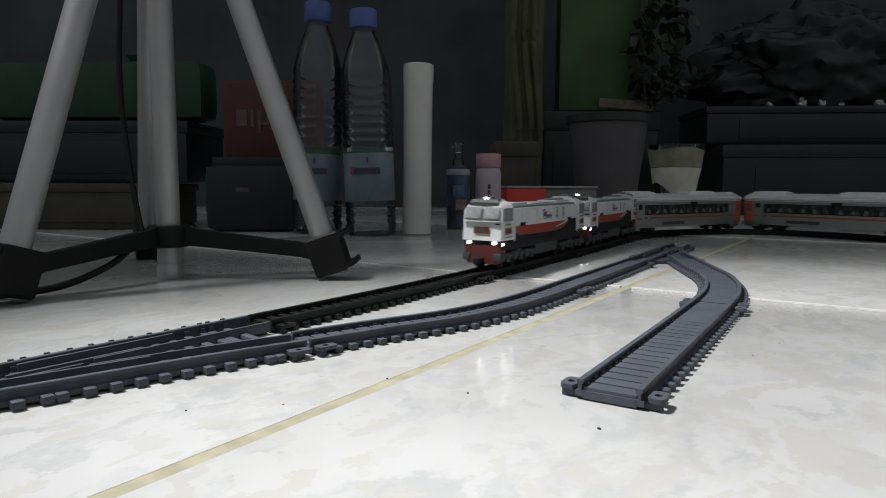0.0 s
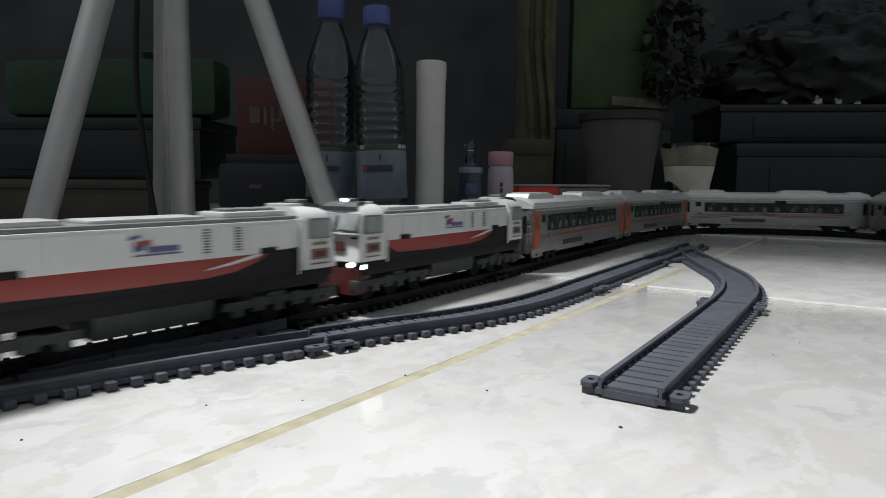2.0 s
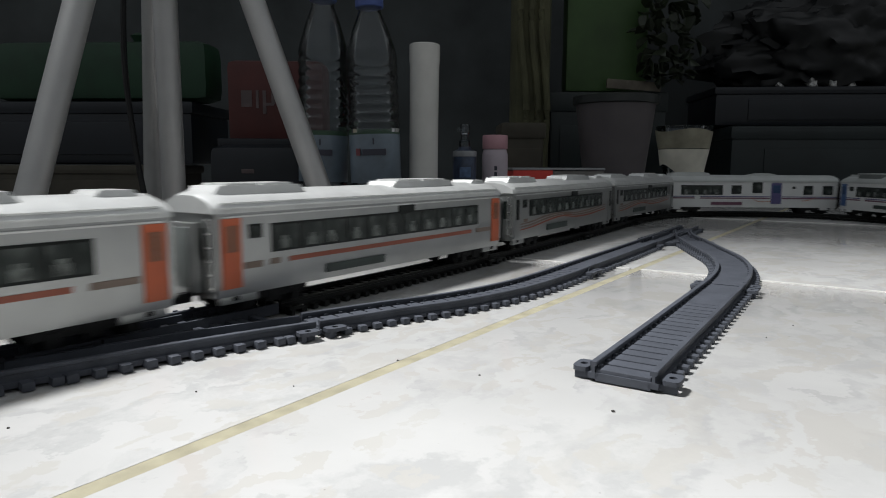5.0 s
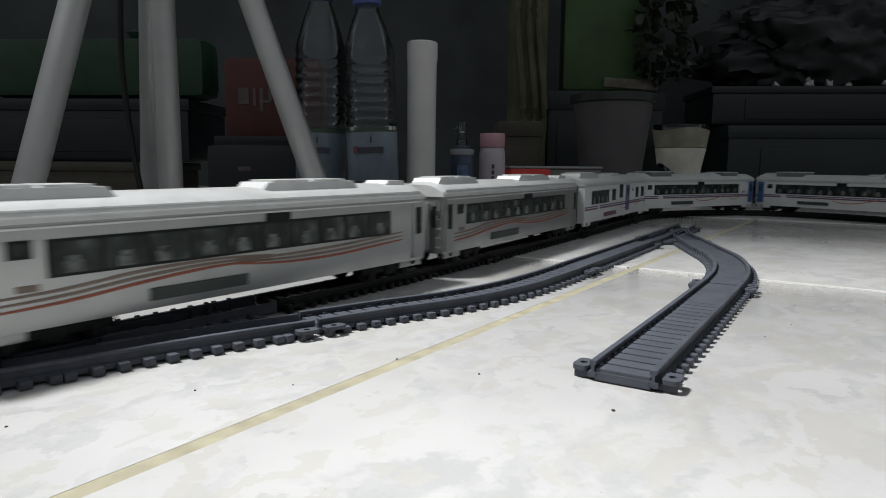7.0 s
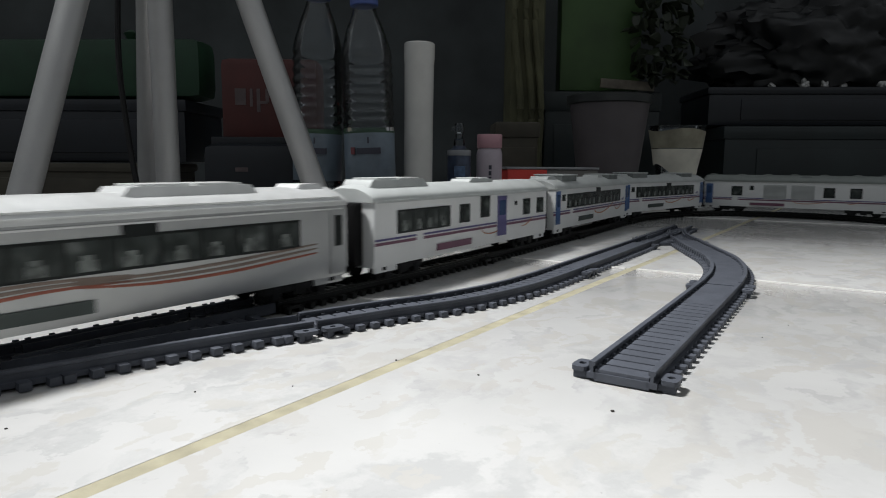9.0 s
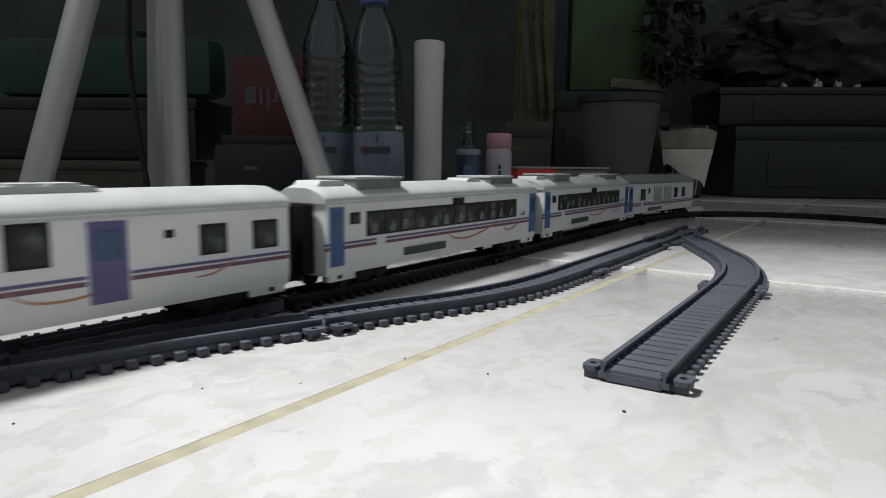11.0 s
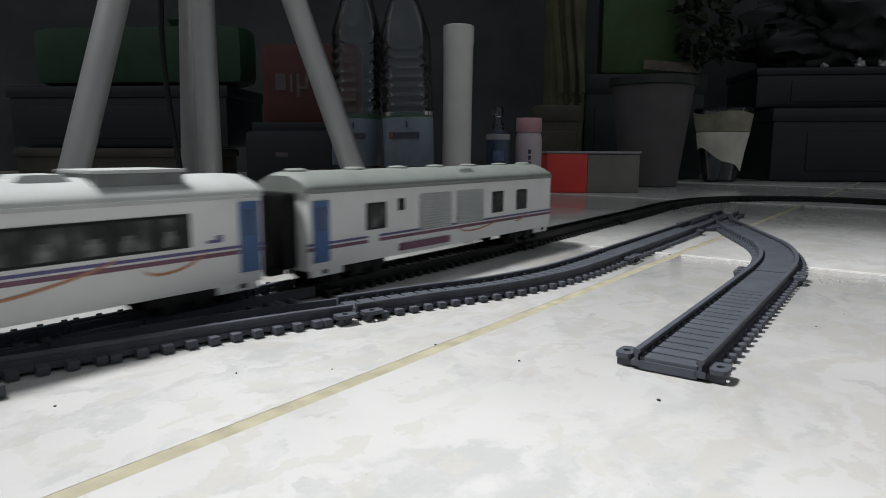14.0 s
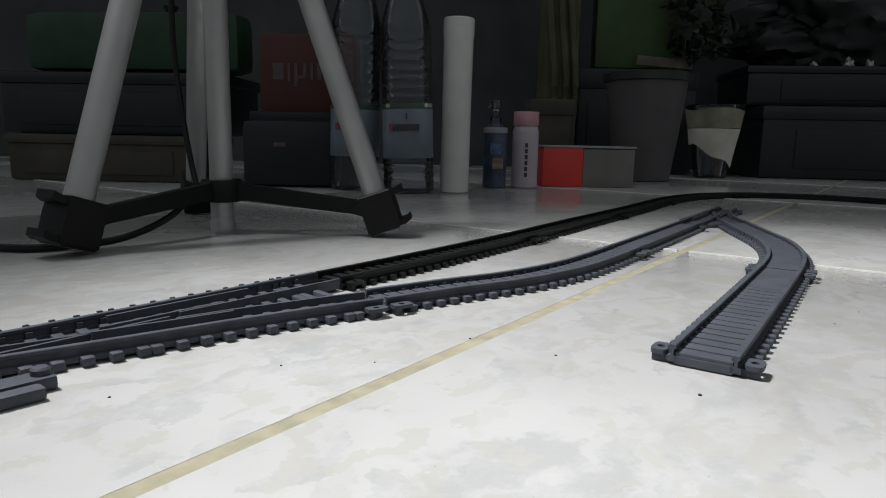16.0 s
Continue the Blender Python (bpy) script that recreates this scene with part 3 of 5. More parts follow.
def ribbon(name, length, points, width, material, parent, proud=0.0003):
    """A curved printed line on both side walls, through (u, z) places."""
    outline = curved([(at(length, u), z) for u, z in points], 8)
    for sgn in (1, -1):
        bm = B()
        rings = []
        n = len(outline)
        for i, (x, z) in enumerate(outline):
            w = width * (0.25 + 0.75 * math.sin(math.pi * min(1, max(0.0, (i + 1) / (n + 1)))) ** 0.6)
            rings.append([(x, sgn * (SIDE - 0.001), z - w / 2), (x, sgn * (SIDE + proud), z - w / 2), (x, sgn * (SIDE + proud), z + w / 2), (x, sgn * (SIDE - 0.001), z + w / 2)])
        part(name, loft(bm, rings), material, parent, smooth=0)


def window(length, u0, u1, z0, z1, parent, panes=1, gap=0.0015, glass=None, transom=False):
    """A dark window band with its panes, each with an upper light."""
    band = plate("window", length, u0, u1, z0, z1, DARK_GLASS, parent, 0.0003)
    w = (u1 - u0) * length
    pw = (w - gap * (panes + 1)) / panes
    for k in range(panes):
        x1 = at(length, u0) - gap - k * (pw + gap)
        for sgn in (1, -1):
            bm = B()
            zs = ((z0 + 0.0010, z1 - 0.0038), (z1 - 0.0031, z1 - 0.0009)) if transom and z1 - z0 > 0.008 else ((z0 + 0.001, z1 - 0.001),)
            for a, b in zs:
                box(bm, x1 - pw, x1, min(sgn * SIDE, sgn * (SIDE + 0.0005)), max(sgn * SIDE, sgn * (SIDE + 0.0005)), a, b)
            part("pane", bm, glass or PANE, band, smooth=0)
            if panes > 1:
                # a pale seat back behind the pane, with its headrest
                bm = B()
                xc, y0, y1 = x1 - pw * (0.42 + 0.10 * math.sin(k * 2.3)), min(sgn * SIDE, sgn * (SIDE + 0.0006)), max(sgn * SIDE, sgn * (SIDE + 0.0006))
                h = z1 - z0
                box(bm, xc - pw * 0.20, xc + pw * 0.20, y0, y1, z0 + 0.0012, z0 + h * 0.40)
                box(bm, xc - pw * 0.12, xc + pw * 0.13, y0, y1, z0 + h * 0.36, z0 + h * 0.54)
                part("seat", bm, SEAT, band, "pale seat back seen dimly through the pane", smooth=0)
    return band


def coach_shell(name, length, label, wall, roof_material, ribs, half):
    """The body of a coach: walls, roof with its ribs, gangway ends, couplings, bogies and underframe."""
    c = thing(name, label, "toy train coach", "coaches of the toy train")
    # one skin for the walls: vertical, with the lower edge tucked in and raised between the bogies
    prof = [(-SIDE, EAVES), (-SIDE, SILL + 0.006), (-SIDE + 0.0008, SILL), (SIDE - 0.0008, SILL), (SIDE, SILL + 0.006), (SIDE, EAVES)]
    part("body", prism(B(), [(y, z) for y, z in prof], -half + 0.001, half - 0.001), wall, c)
    arc = curved([(SIDE + 0.0004, EAVES - 0.0004), (SIDE - 0.0004, EAVES + 0.0026), (SIDE - 0.0045, EAVES + 0.0058), (0.006, CREST - 0.0002), (0.0, CREST),
                  (-0.006, CREST - 0.0002), (-SIDE + 0.0045, EAVES + 0.0058), (-SIDE + 0.0004, EAVES + 0.0026), (-SIDE - 0.0004, EAVES - 0.0004)], 4)
    bm = B()
    rings = []
    for x, f in ((-half, 0.80), (-half + 0.003, 0.97), (-half + 0.008, 1.0), (half - 0.008, 1.0), (half - 0.003, 0.97), (half, 0.80)):
        rings.append([(x, y * (0.97 + 0.03 * f), EAVES + (z - EAVES) * f) for y, z in arc])
    part("roof", loft(bm, rings), roof_material, c)
    if ribs:
        for sgn in (1, -1):
            for z, y in ((EAVES + 0.0012, SIDE + 0.0003), (EAVES + 0.0033, SIDE - 0.0012), (EAVES - 0.0022, SIDE + 0.0004)):
                part("roof_rib", box(B(), -half + 0.004, half - 0.004, sgn * y - 0.0005, sgn * y + 0.0005, z, z + 0.0007), roof_material, c, smooth=0)
    else:
        for sgn in (1, -1):
            part("gutter", box(B(), -half + 0.002, half - 0.002, sgn * (SIDE + 0.0005) - 0.0006, sgn * (SIDE + 0.0005) + 0.0006, EAVES - 0.0008, EAVES + 0.0006), roof_material, c, smooth=0)
    for sgn in (1, -1):
        x = sgn * half
        if ribs:
            gw = part("gangway", box(B(), min(x, x + sgn * 0.0030), max(x, x + sgn * 0.0030), -0.0085, 0.0085, SILL + 0.002, EAVES - 0.004, 0.0008), wall, c, "silver-grey gangway frame")
            part("end_door", box(B(), min(x + sgn * 0.002, x + sgn * 0.0034), max(x + sgn * 0.002, x + sgn * 0.0034), -0.0050, 0.0050, SILL + 0.004, EAVES - 0.006, 0.0004), ROOF_GREY, gw, "grey end door")
            part("end_window", box(B(), min(x, x + sgn * 0.0006), max(x, x + sgn * 0.0006), 0.0098, 0.0128, SILL + 0.016, EAVES - 0.006), DARK_GLASS, c, smooth=0)
        else:
            part("gangway", box(B(), min(x, x + sgn * 0.0078), max(x, x + sgn * 0.0078), -0.0105, 0.0105, SILL + 0.002, EAVES - 0.001, 0.001), BLACK, c, "black rubber gangway")
            for k in range(3):
                d = 0.0015 + k * 0.0024
                part("gangway_fold", box(B(), min(x + sgn * d, x + sgn * (d + 0.001)), max(x + sgn * d, x + sgn * (d + 0.001)), -0.0111, 0.0111, SILL + 0.0015, EAVES - 0.0004, 0.0003), BLACK, c)
        bm = B()
        box(bm, min(x, x + sgn * 0.0092), max(x, x + sgn * 0.0092), -0.002, 0.002, 0.0125, 0.0165, 0.0005)
        part("coupling", bm, UNDER, c)
        if ribs:
            for y in (-0.0145, 0.0145):
                bm = B()
                for w in (-0.0015, 0.0015):
                    box(bm, min(x, x + sgn * 0.0006), max(x, x + sgn * 0.0006), y + w - 0.0002, y + w + 0.0002, SILL + 0.003, EAVES - 0.002)
                for k in range(6):
                    box(bm, min(x, x + sgn * 0.0012), max(x, x + sgn * 0.0012), y - 0.0015, y + 0.0015, SILL + 0.004 + k * 0.0056, SILL + 0.0048 + k * 0.0056)
                part("ladder", bm, CHROME, c, "bright metal rungs on the coach end")
        xs = sgn * (half - 0.0125)
        for y in (1, -1):
            panel = part("step_panel", box(B(), xs - 0.0095, xs + 0.0095, y * 0.0152 - 0.0012, y * 0.0152 + 0.0012, 0.0118, SILL + 0.001, 0.0004), wall, c)
            part("step_hole", box(B(), xs + sgn * 0.002 - 0.0016, xs + sgn * 0.002 + 0.0016, y * 0.0160 - 0.0006, y * 0.0160 + 0.0006, 0.0130, 0.0148), UNDER, panel, smooth=0)
    off = length * 0.345
    for x in (-off, off):
        bogie(c, x, (-0.0138, 0.0138), WHEEL, 0.0052, 0.0125, UNDER)
    bm = B()
    box(bm, -off + 0.022, off - 0.022, -0.0125, 0.0125, SILL + 0.0002, SILL + 0.002, 0.0004)
    part("underframe", bm, UNDER, c)
    return c, half


def roof_unit(c, x0, x1, y0, y1, z, material, slot=True):
    """An air-conditioning hood on the roof: sloped ends, a raised lid, a seam across it."""
    zb = EAVES + 0.004
    rings = [[(x, y0 * f, zb), (x, y1 * f, zb), (x, y1 * g, zz), (x, y0 * g, zz)] for x, f, g, zz in
             ((x0, 1.1, 0.9, zb + 0.0012), (x0 + 0.005, 1.1, 0.95, z - 0.0006), (x1 - 0.005, 1.1, 0.95, z - 0.0006), (x1, 1.1, 0.9, zb + 0.0012))]
    unit = part("roof_unit", loft(B(), rings), material, c)
    if x1 - x0 > 0.03:
        m = (x0 + x1) / 2
        for a, b in ((x0 + 0.009, m - 0.0012), (m + 0.0012, x1 - 0.009)):
            part("lid", box(B(), a, b, y0 * 0.80, y1 * 0.80, z - 0.0012, z + 0.0004, 0.0003), material, unit)


def boxy_unit(c, x0, x1, z):
    """A square air-conditioning box on the roof: grey upright sides, a pale lid that overhangs."""
    zb = EAVES + 0.0045
    unit = part("roof_unit", box(B(), x0, x1, -0.0132, 0.0132, zb, z - 0.0006, 0.0004), ROOF_GREY, c, "grey air-conditioning box")
    part("lid", box(B(), x0 - 0.0006, x1 + 0.0006, -0.0136, 0.0136, z - 0.0010, z + 0.0002, 0.0003), ROOF_WHITE, unit, "pale lid")


def stripes(c, L, u0, u1, z):
    plate("stripe", L, u0, u1, z, z + 0.0011, STRIPE_BLUE, c, 0.00025)
    plate("stripe", L, u0, u1, z - 0.0024, z - 0.0008, STRIPE_PLUM, c, 0.00025)


def door(c, L, u0, u1, z0, z1, colour, pane):
    d = plate("door", L, u0, u1, z0, z1, colour, c, 0.0006)
    plate("door_window", L, u0 + 0.0075, u1 - 0.0075, z0 + (z1 - z0) * 0.52, z1 - 0.003, pane, d, 0.0009)


DULL_RED = mat("dull_red_line_print", (0.30, 0.085, 0.050), 0.45, vary=0.1, scale=90)


def orange_coach():
    c, half = coach_shell("passenger_coach", COACH, "silver toy passenger coach with orange doors and orange stripe", SILVER, SILVER_ROOF, True, 0.1162)
    L = COACH
    for u in (0.0455, 0.9175):
        door(c, L, u, u + 0.039, 0.0185, 0.0475, ORANGE, DOOR_TAN)
    window(L, 0.102, 0.130, 0.0385, 0.0445, c)
    window(L, 0.150, 0.847, 0.0315, 0.0442, c, 11, transom=False)
    plate("vent_box", L, 0.511, 0.567, 0.0442, 0.0480, DARK_GLASS, c, 0.0007)
    plate("stripe", L, 0.191, 0.815, 0.0264, 0.0286, DULL_RED, c, 0.00025)
    plate("stripe", L, 0.090, 0.130, 0.0258, 0.0286, BROWN, c, 0.00025)
    plate("stripe", L, 0.147, 0.170, 0.0262, 0.0288, BROWN, c, 0.00025)
    plate("stripe", L, 0.838, 0.912, 0.0262, 0.0288, BROWN, c, 0.00025)
    plate("equipment_box", L, 0.284, 0.460, 0.0182, 0.0222, GREEN_BOX, c, 0.0008)
    for a, b in ((0.05, 0.27), (0.52, 0.78)):
        roof_unit(c, at(L, b), at(L, a), -0.010, 0.010, 0.0612, SILVER_ROOF)
    roof_unit(c, at(L, 0.95), at(L, 0.86), -0.0085, 0.0085, 0.0606, SILVER_ROOF)
    return c


def swoosh_coach():
    c, half = coach_shell("passenger_coach", COACH, "silver toy passenger coach with tan swoosh lines", SILVER, SILVER_ROOF, True, 0.1162)
    L = COACH
    for u, w in ((0.043, 0.053), (0.920, 0.931)):
        d = plate("door", L, u, u + 0.040, 0.0165, 0.0475, SILVER, c, 0.0005)
        plate("door_window", L, w, w + 0.019, 0.0300, 0.0450, DARK_GLASS, d, 0.0008)
    window(L, 0.102, 0.132, 0.0385, 0.0445, c)
    window(L, 0.149, 0.843, 0.0315, 0.0442, c, 10, transom=False)
    plate("vent_box", L, 0.508, 0.562, 0.0442, 0.0480, DARK_GLASS, c, 0.0007)
    plate("lettering_bar", L, 0.110, 0.138, 0.0278, 0.0300, BROWN, c, 0.00025)
    for k, m in enumerate((DULL_RED, BROWN, BROWN)):
        z = 0.0021 * (k - 1)
        ribbon("swoosh", L, ((0.07, 0.0242 + z), (0.17, 0.0252 + z), (0.28, 0.0278 + z), (0.40, 0.0292 + z * 0.7), (0.52, 0.0284 + z * 0.5)), 0.0012, m, c)
        ribbon("swoosh", L, ((0.44, 0.0286 + z * 0.5), (0.55, 0.0270 + z * 0.8), (0.68, 0.0272 + z), (0.80, 0.0288 + z), (0.885, 0.0300 + z)), 0.0012, m, c)
    plate("equipment_box", L, 0.289, 0.464, 0.0182, 0.0228, GREEN_BOX, c, 0.0008)
    for a, b in ((0.05, 0.27), (0.52, 0.78)):
        roof_unit(c, at(L, b), at(L, a), -0.010, 0.010, 0.0612, SILVER_ROOF)
    roof_unit(c, at(L, 0.95), at(L, 0.86), -0.0085, 0.0085, 0.0606, SILVER_ROOF)
    return c


def dining_coach():
    c, half = coach_shell("dining_coach", COACH, "white toy dining coach with blue and plum stripes", WHITE, ROOF_WHITE, False, 0.1145)
    L = COACH
    window(L, 0.125, 0.350, 0.0318, 0.0448, c, 4)
    window(L, 0.396, 0.449, 0.0330, 0.0448, c)
    window(L, 0.507, 0.561, 0.0345, 0.0490, c)
    door(c, L, 0.608, 0.662, 0.0200, 0.0480, STRIPE_BLUE, BLUE_PANE)
    window(L, 0.719, 0.735, 0.0405, 0.0435, c)
    window(L, 0.778, 0.828, 0.0325, 0.0445, c)
    window(L, 0.879, 0.932, 0.0325, 0.0445, c)
    stripes(c, L, 0.045, 0.200, 0.0290)
    stripes(c, L, 0.230, 0.604, 0.0290)
    stripes(c, L, 0.666, 0.955, 0.0290)
    ribbon("swoosh", L, ((0.50, 0.0292), (0.53, 0.0240), (0.58, 0.0228), (0.63, 0.0250), (0.66, 0.0290)), 0.0008, GOLD, c)
    ribbon("swoosh", L, ((0.770, 0.0242), (0.800, 0.0248), (0.830, 0.0275), (0.845, 0.0300)), 0.0008, GOLD, c)
    plate("equipment_box", L, 0.289, 0.455, 0.0182, 0.0222, STRIPE_PLUM, c, 0.0008)
    roof_unit(c, at(L, 0.30), at(L, 0.06), -0.010, 0.010, 0.0618, ROOF_WHITE)
    roof_unit(c, at(L, 0.66), at(L, 0.50), -0.008, 0.008, 0.0606, ROOF_WHITE)
    return c


def blue_coach():
    c, half = coach_shell("passenger_coach", COACH, "white toy passenger coach with blue doors and violet stripes", WHITE, ROOF_WHITE, False, 0.1137)
    L = COACH
    for u in (0.055, 0.911):
        door(c, L, u, u + 0.038, 0.0195, 0.0478, BLUE_DOOR, BLUE_PANE)
    window(L, 0.112, 0.143, 0.0390, 0.0447, c)
    window(L, 0.161, 0.826, 0.0322, 0.0448, c, 12)
    plate("vent_box", L, 0.488, 0.536, 0.0446, 0.0485, DARK_GLASS, c, 0.0007)
    plate("lettering_bar", L, 0.852, 0.880, 0.0328, 0.0340, STRIPE_BLUE, c, 0.00025)
    plate("lettering_bar", L, 0.868, 0.880, 0.0340, 0.0356, STRIPE_BLUE, c, 0.00025)
    stripes(c, L, 0.044, 0.053, 0.0296)
    stripes(c, L, 0.095, 0.193, 0.0296)
    stripes(c, L, 0.226, 0.909, 0.0296)
    stripes(c, L, 0.951, 0.957, 0.0296)
    ribbon("swoosh", L, ((0.470, 0.0286), (0.476, 0.0262), (0.500, 0.0240), (0.560, 0.0231), (0.630, 0.0254), (0.690, 0.0290), (0.715, 0.0312)), 0.0011, GOLD, c)
    ribbon("swoosh", L, ((0.750, 0.0276), (0.755, 0.0252), (0.775, 0.0238), (0.810, 0.0248), (0.838, 0.0276), (0.850, 0.0300)), 0.0010, GOLD, c)
    plate("equipment_box", L, 0.289, 0.453, 0.0190, 0.0232, GREEN_BOX, c, 0.0008)
    boxy_unit(c, at(L, 0.300), at(L, 0.150), 0.0618)
    roof_unit(c, at(L, 0.15), at(L, 0.05), -0.0085, 0.0085, 0.0608, ROOF_WHITE)
    boxy_unit(c, at(L, 0.83), at(L, 0.70), 0.0610)
    roof_unit(c, at(L, 0.69), at(L, 0.60), -0.0085, 0.0085, 0.0606, ROOF_WHITE)
    return c


def generator_coach():
    c, half = coach_shell("generator_coach", LAST, "white toy generator coach with louvre grilles and blue door", WHITE, ROOF_DULL, False, 0.1135)
    L = LAST
    door(c, L, 0.035, 0.075, 0.0185, 0.0460, BLUE_DOOR, BLUE_PANE)
    for a, b in ((0.178, 0.238), (0.651, 0.706), (0.776, 0.832)):
        window(L, a, b, 0.0300, 0.0430, c)
    window(L, 0.277, 0.298, 0.0380, 0.0440, c)
    for a, b in ((0.350, 0.468), (0.493, 0.608)):
        g = plate("grille", L, a, b, 0.0262, 0.0455, ROOF_WHITE, c, 0.0002)
        for k in range(13):
            z = 0.0266 + k * 0.00145
            for sgn in (1, -1):
                part("slat", box(B(), at(L, b), at(L, a), min(sgn * SIDE, sgn * (SIDE + 0.0008)), max(sgn * SIDE, sgn * (SIDE + 0.0008)), z, z + 0.0008), ROOF_WHITE, g, smooth=0)
    stripes(c, L, 0.024, 0.034, 0.0262)
    stripes(c, L, 0.077, 0.182, 0.0262)
    stripes(c, L, 0.216, 0.976, 0.0262)
    ribbon("swoosh", L, ((0.500, 0.0248), (0.520, 0.0222), (0.570, 0.0214), (0.640, 0.0232), (0.690, 0.0268)), 0.0008, GOLD, c)
    ribbon("swoosh", L, ((0.770, 0.0225), (0.800, 0.0235), (0.830, 0.0265)), 0.0008, GOLD, c)
    plate("equipment_box", L, 0.281, 0.462, 0.0172, 0.0208, STRIPE_PLUM, c, 0.0008)
    for u in (0.06, 0.22, 0.36, 0.50, 0.645, 0.80, 0.93):
        bm = B()
        lathe(bm, ((0.0052, CREST - 0.002), (0.0052, CREST + 0.0006), (0.0038, CREST + 0.0013), (0.0002, CREST + 0.0015)), 16, (at(L, u), 0.0))
        part("roof_vent", bm, ROOF_DULL, c)
    roof_unit(c, at(L, 0.60), at(L, 0.52), 0.004, 0.013, 0.0582, ROOF_GREY)
    return c


def locomotive():
    """Two cabs, a long hood between them in white, red and navy, red pilots, three-axle bogies."""
    L = LOCO
    half = 0.0912
    c = thing("locomotive", "white, red and navy toy diesel locomotive with lit headlamps", "toy locomotive", "locomotives of the toy train")
    W = 0.0168
    # frame and walkway
    part("frame", box(B(), -half + 0.004, half - 0.004, -0.0151, 0.0151, 0.0225, 0.0300, 0.0006), LOCO_NAVY, c)
    x0, x1 = at(L, 0.840), at(L, 0.163)
    part("hood", box(B(), x0, x1, -0.0148, 0.0148, 0.0298, 0.0395, 0.0004), LOCO_RED, c, "brick-red lower hood")
    part("hood", box(B(), x0, x1, -0.0148, 0.0148, 0.0394, 0.0535, 0.0006), LOCO_WHITE, c)
    # dark lower wedge that sweeps along the hood
    for sgn in (1, -1):
        bm = B()
        rings = []
        for u, z in ((0.164, 0.0365), (0.190, 0.0362), (0.225, 0.0325), (0.40, 0.0316), (0.60, 0.0316), (0.67, 0.0330), (0.72, 0.0362), (0.76, 0.0402), (0.838, 0.0412)):
            x = at(L, u)
            y = sgn * 0.01485
            rings.append([(x, y - sgn * 0.001, 0.0296), (x, y + sgn * 0.0003, 0.0296), (x, y + sgn * 0.0003, z), (x, y - sgn * 0.001, z)])
        part("livery_band", loft(bm, rings), LOCO_NAVY, c, "dark navy wedge under the red band", smooth=0)
        bm = B()
        rings = []
        for u, z, w in ((0.60, 0.0352, 0.0003), (0.66, 0.0374, 0.0012), (0.72, 0.0398, 0.0015), (0.735, 0.0402, 0.0006)):
            x, y = at(L, u), sgn * 0.01485
            rings.append([(x, y - sgn * 0.001, z - w), (x, y + sgn * 0.0004, z - w), (x, y + sgn * 0.0004, z), (x, y - sgn * 0.001, z)])
        part("livery_flash", loft(bm, rings), LOCO_WHITE, c, smooth=0)
    plate("emblem", L, 0.452, 0.472, 0.0490, 0.0502, STRIPE_BLUE, c, 0.0006, y=0.0148, slope1=0.0008)
    plate("emblem", L, 0.462, 0.492, 0.0470, 0.0490, LOCO_RED, c, 0.0006, y=0.0148, slope0=-0.0008)
    plate("emblem", L, 0.460, 0.480, 0.0446, 0.0468, BLUE_DOOR, c, 0.0006, y=0.0148, slope1=0.0008)
    plate("lettering_bar", L, 0.485, 0.545, 0.0442, 0.0462, STRIPE_BLUE, c, 0.0006, y=0.0148)
    plate("lettering_bar", L, 0.458, 0.548, 0.0430, 0.0435, STRIPE_BLUE, c, 0.0006, y=0.0148)
    for u in (0.240, 0.728):
        plate("hood_notch", L, u, u + 0.042, 0.0394, 0.0420, BLACK, c, 0.0007, y=0.0148, label="black recess above the red band")
    for u in (0.18, 0.25, 0.32, 0.39, 0.56, 0.63, 0.70, 0.77):
        plate("hood_door", L, u, u + 0.055, 0.0405, 0.0520, LOCO_WHITE, c, 0.00035, y=0.0148)
    for u in (0.592, 0.663):
        for k in range(9):
            plate("louvre", L, u + 0.004, u + 0.018, 0.0420 + k * 0.00112, 0.0426 + k * 0.00112, LOCO_GREY, c, 0.0006, y=0.0148)
    # hood roof
    part("hood_roof", box(B(), x0, x1, -0.0138, 0.0138, 0.0530, 0.0552, 0.0008), ROOF_GREY, c, "grey hood roof")
    for a, b, z in ((0.22, 0.36, 0.0572), (0.40, 0.62, 0.0566), (0.66, 0.82, 0.0576)):
        part("roof_hatch", box(B(), at(L, b), at(L, a), -0.0095, 0.0095, 0.0548, z, 0.0010), SILVER_ROOF, c)
    bm = B()
    for k in range(3):
        lathe(bm, ((0.0055, 0.0570), (0.0055, 0.0586), (0.004, 0.0590), (0.0002, 0.0590)), 18, (at(L, 0.70 + 0.045 * k), 0))
    part("roof_fan", bm, ROOF_GREY, c)
    # cabs
    for end in (1, -1):
        u0, u1 = (0.066, 0.168) if end > 0 else (0.832, 0.938)
        xa, xb = (at(L, u1), at(L, u0)) if end > 0 else (at(L, u0), at(L, u1))
        fx = lambda d: xb - end * d
        bm = B()
        prof = [(W - 0.0004, 0.0300), (W, 0.0310), (W, 0.0515), (W - 0.0022, 0.0560), (W - 0.0072, 0.0590), (0, 0.0598), (-W + 0.0072, 0.0590), (-W + 0.0022, 0.0560), (-W, 0.0515), (-W, 0.0310), (-W + 0.0004, 0.0300)]
        rings = [[(xa, y, z) for y, z in prof]]
        # front leans back above the nose and tapers in plan
        def ring(d, narrow, cut):
            return [(fx(d + max(0.0, (z - 0.0440)) * 0.34 * cut), y * narrow, z) for y, z in prof]
        rings += [ring(0.010, 1.0, 1.0), ring(0.0026, 0.985, 1.0), ring(0.0, 0.945, 1.0)]
        cab = part("cab", loft(bm, rings), LOCO_WHITE, c, smooth=35)
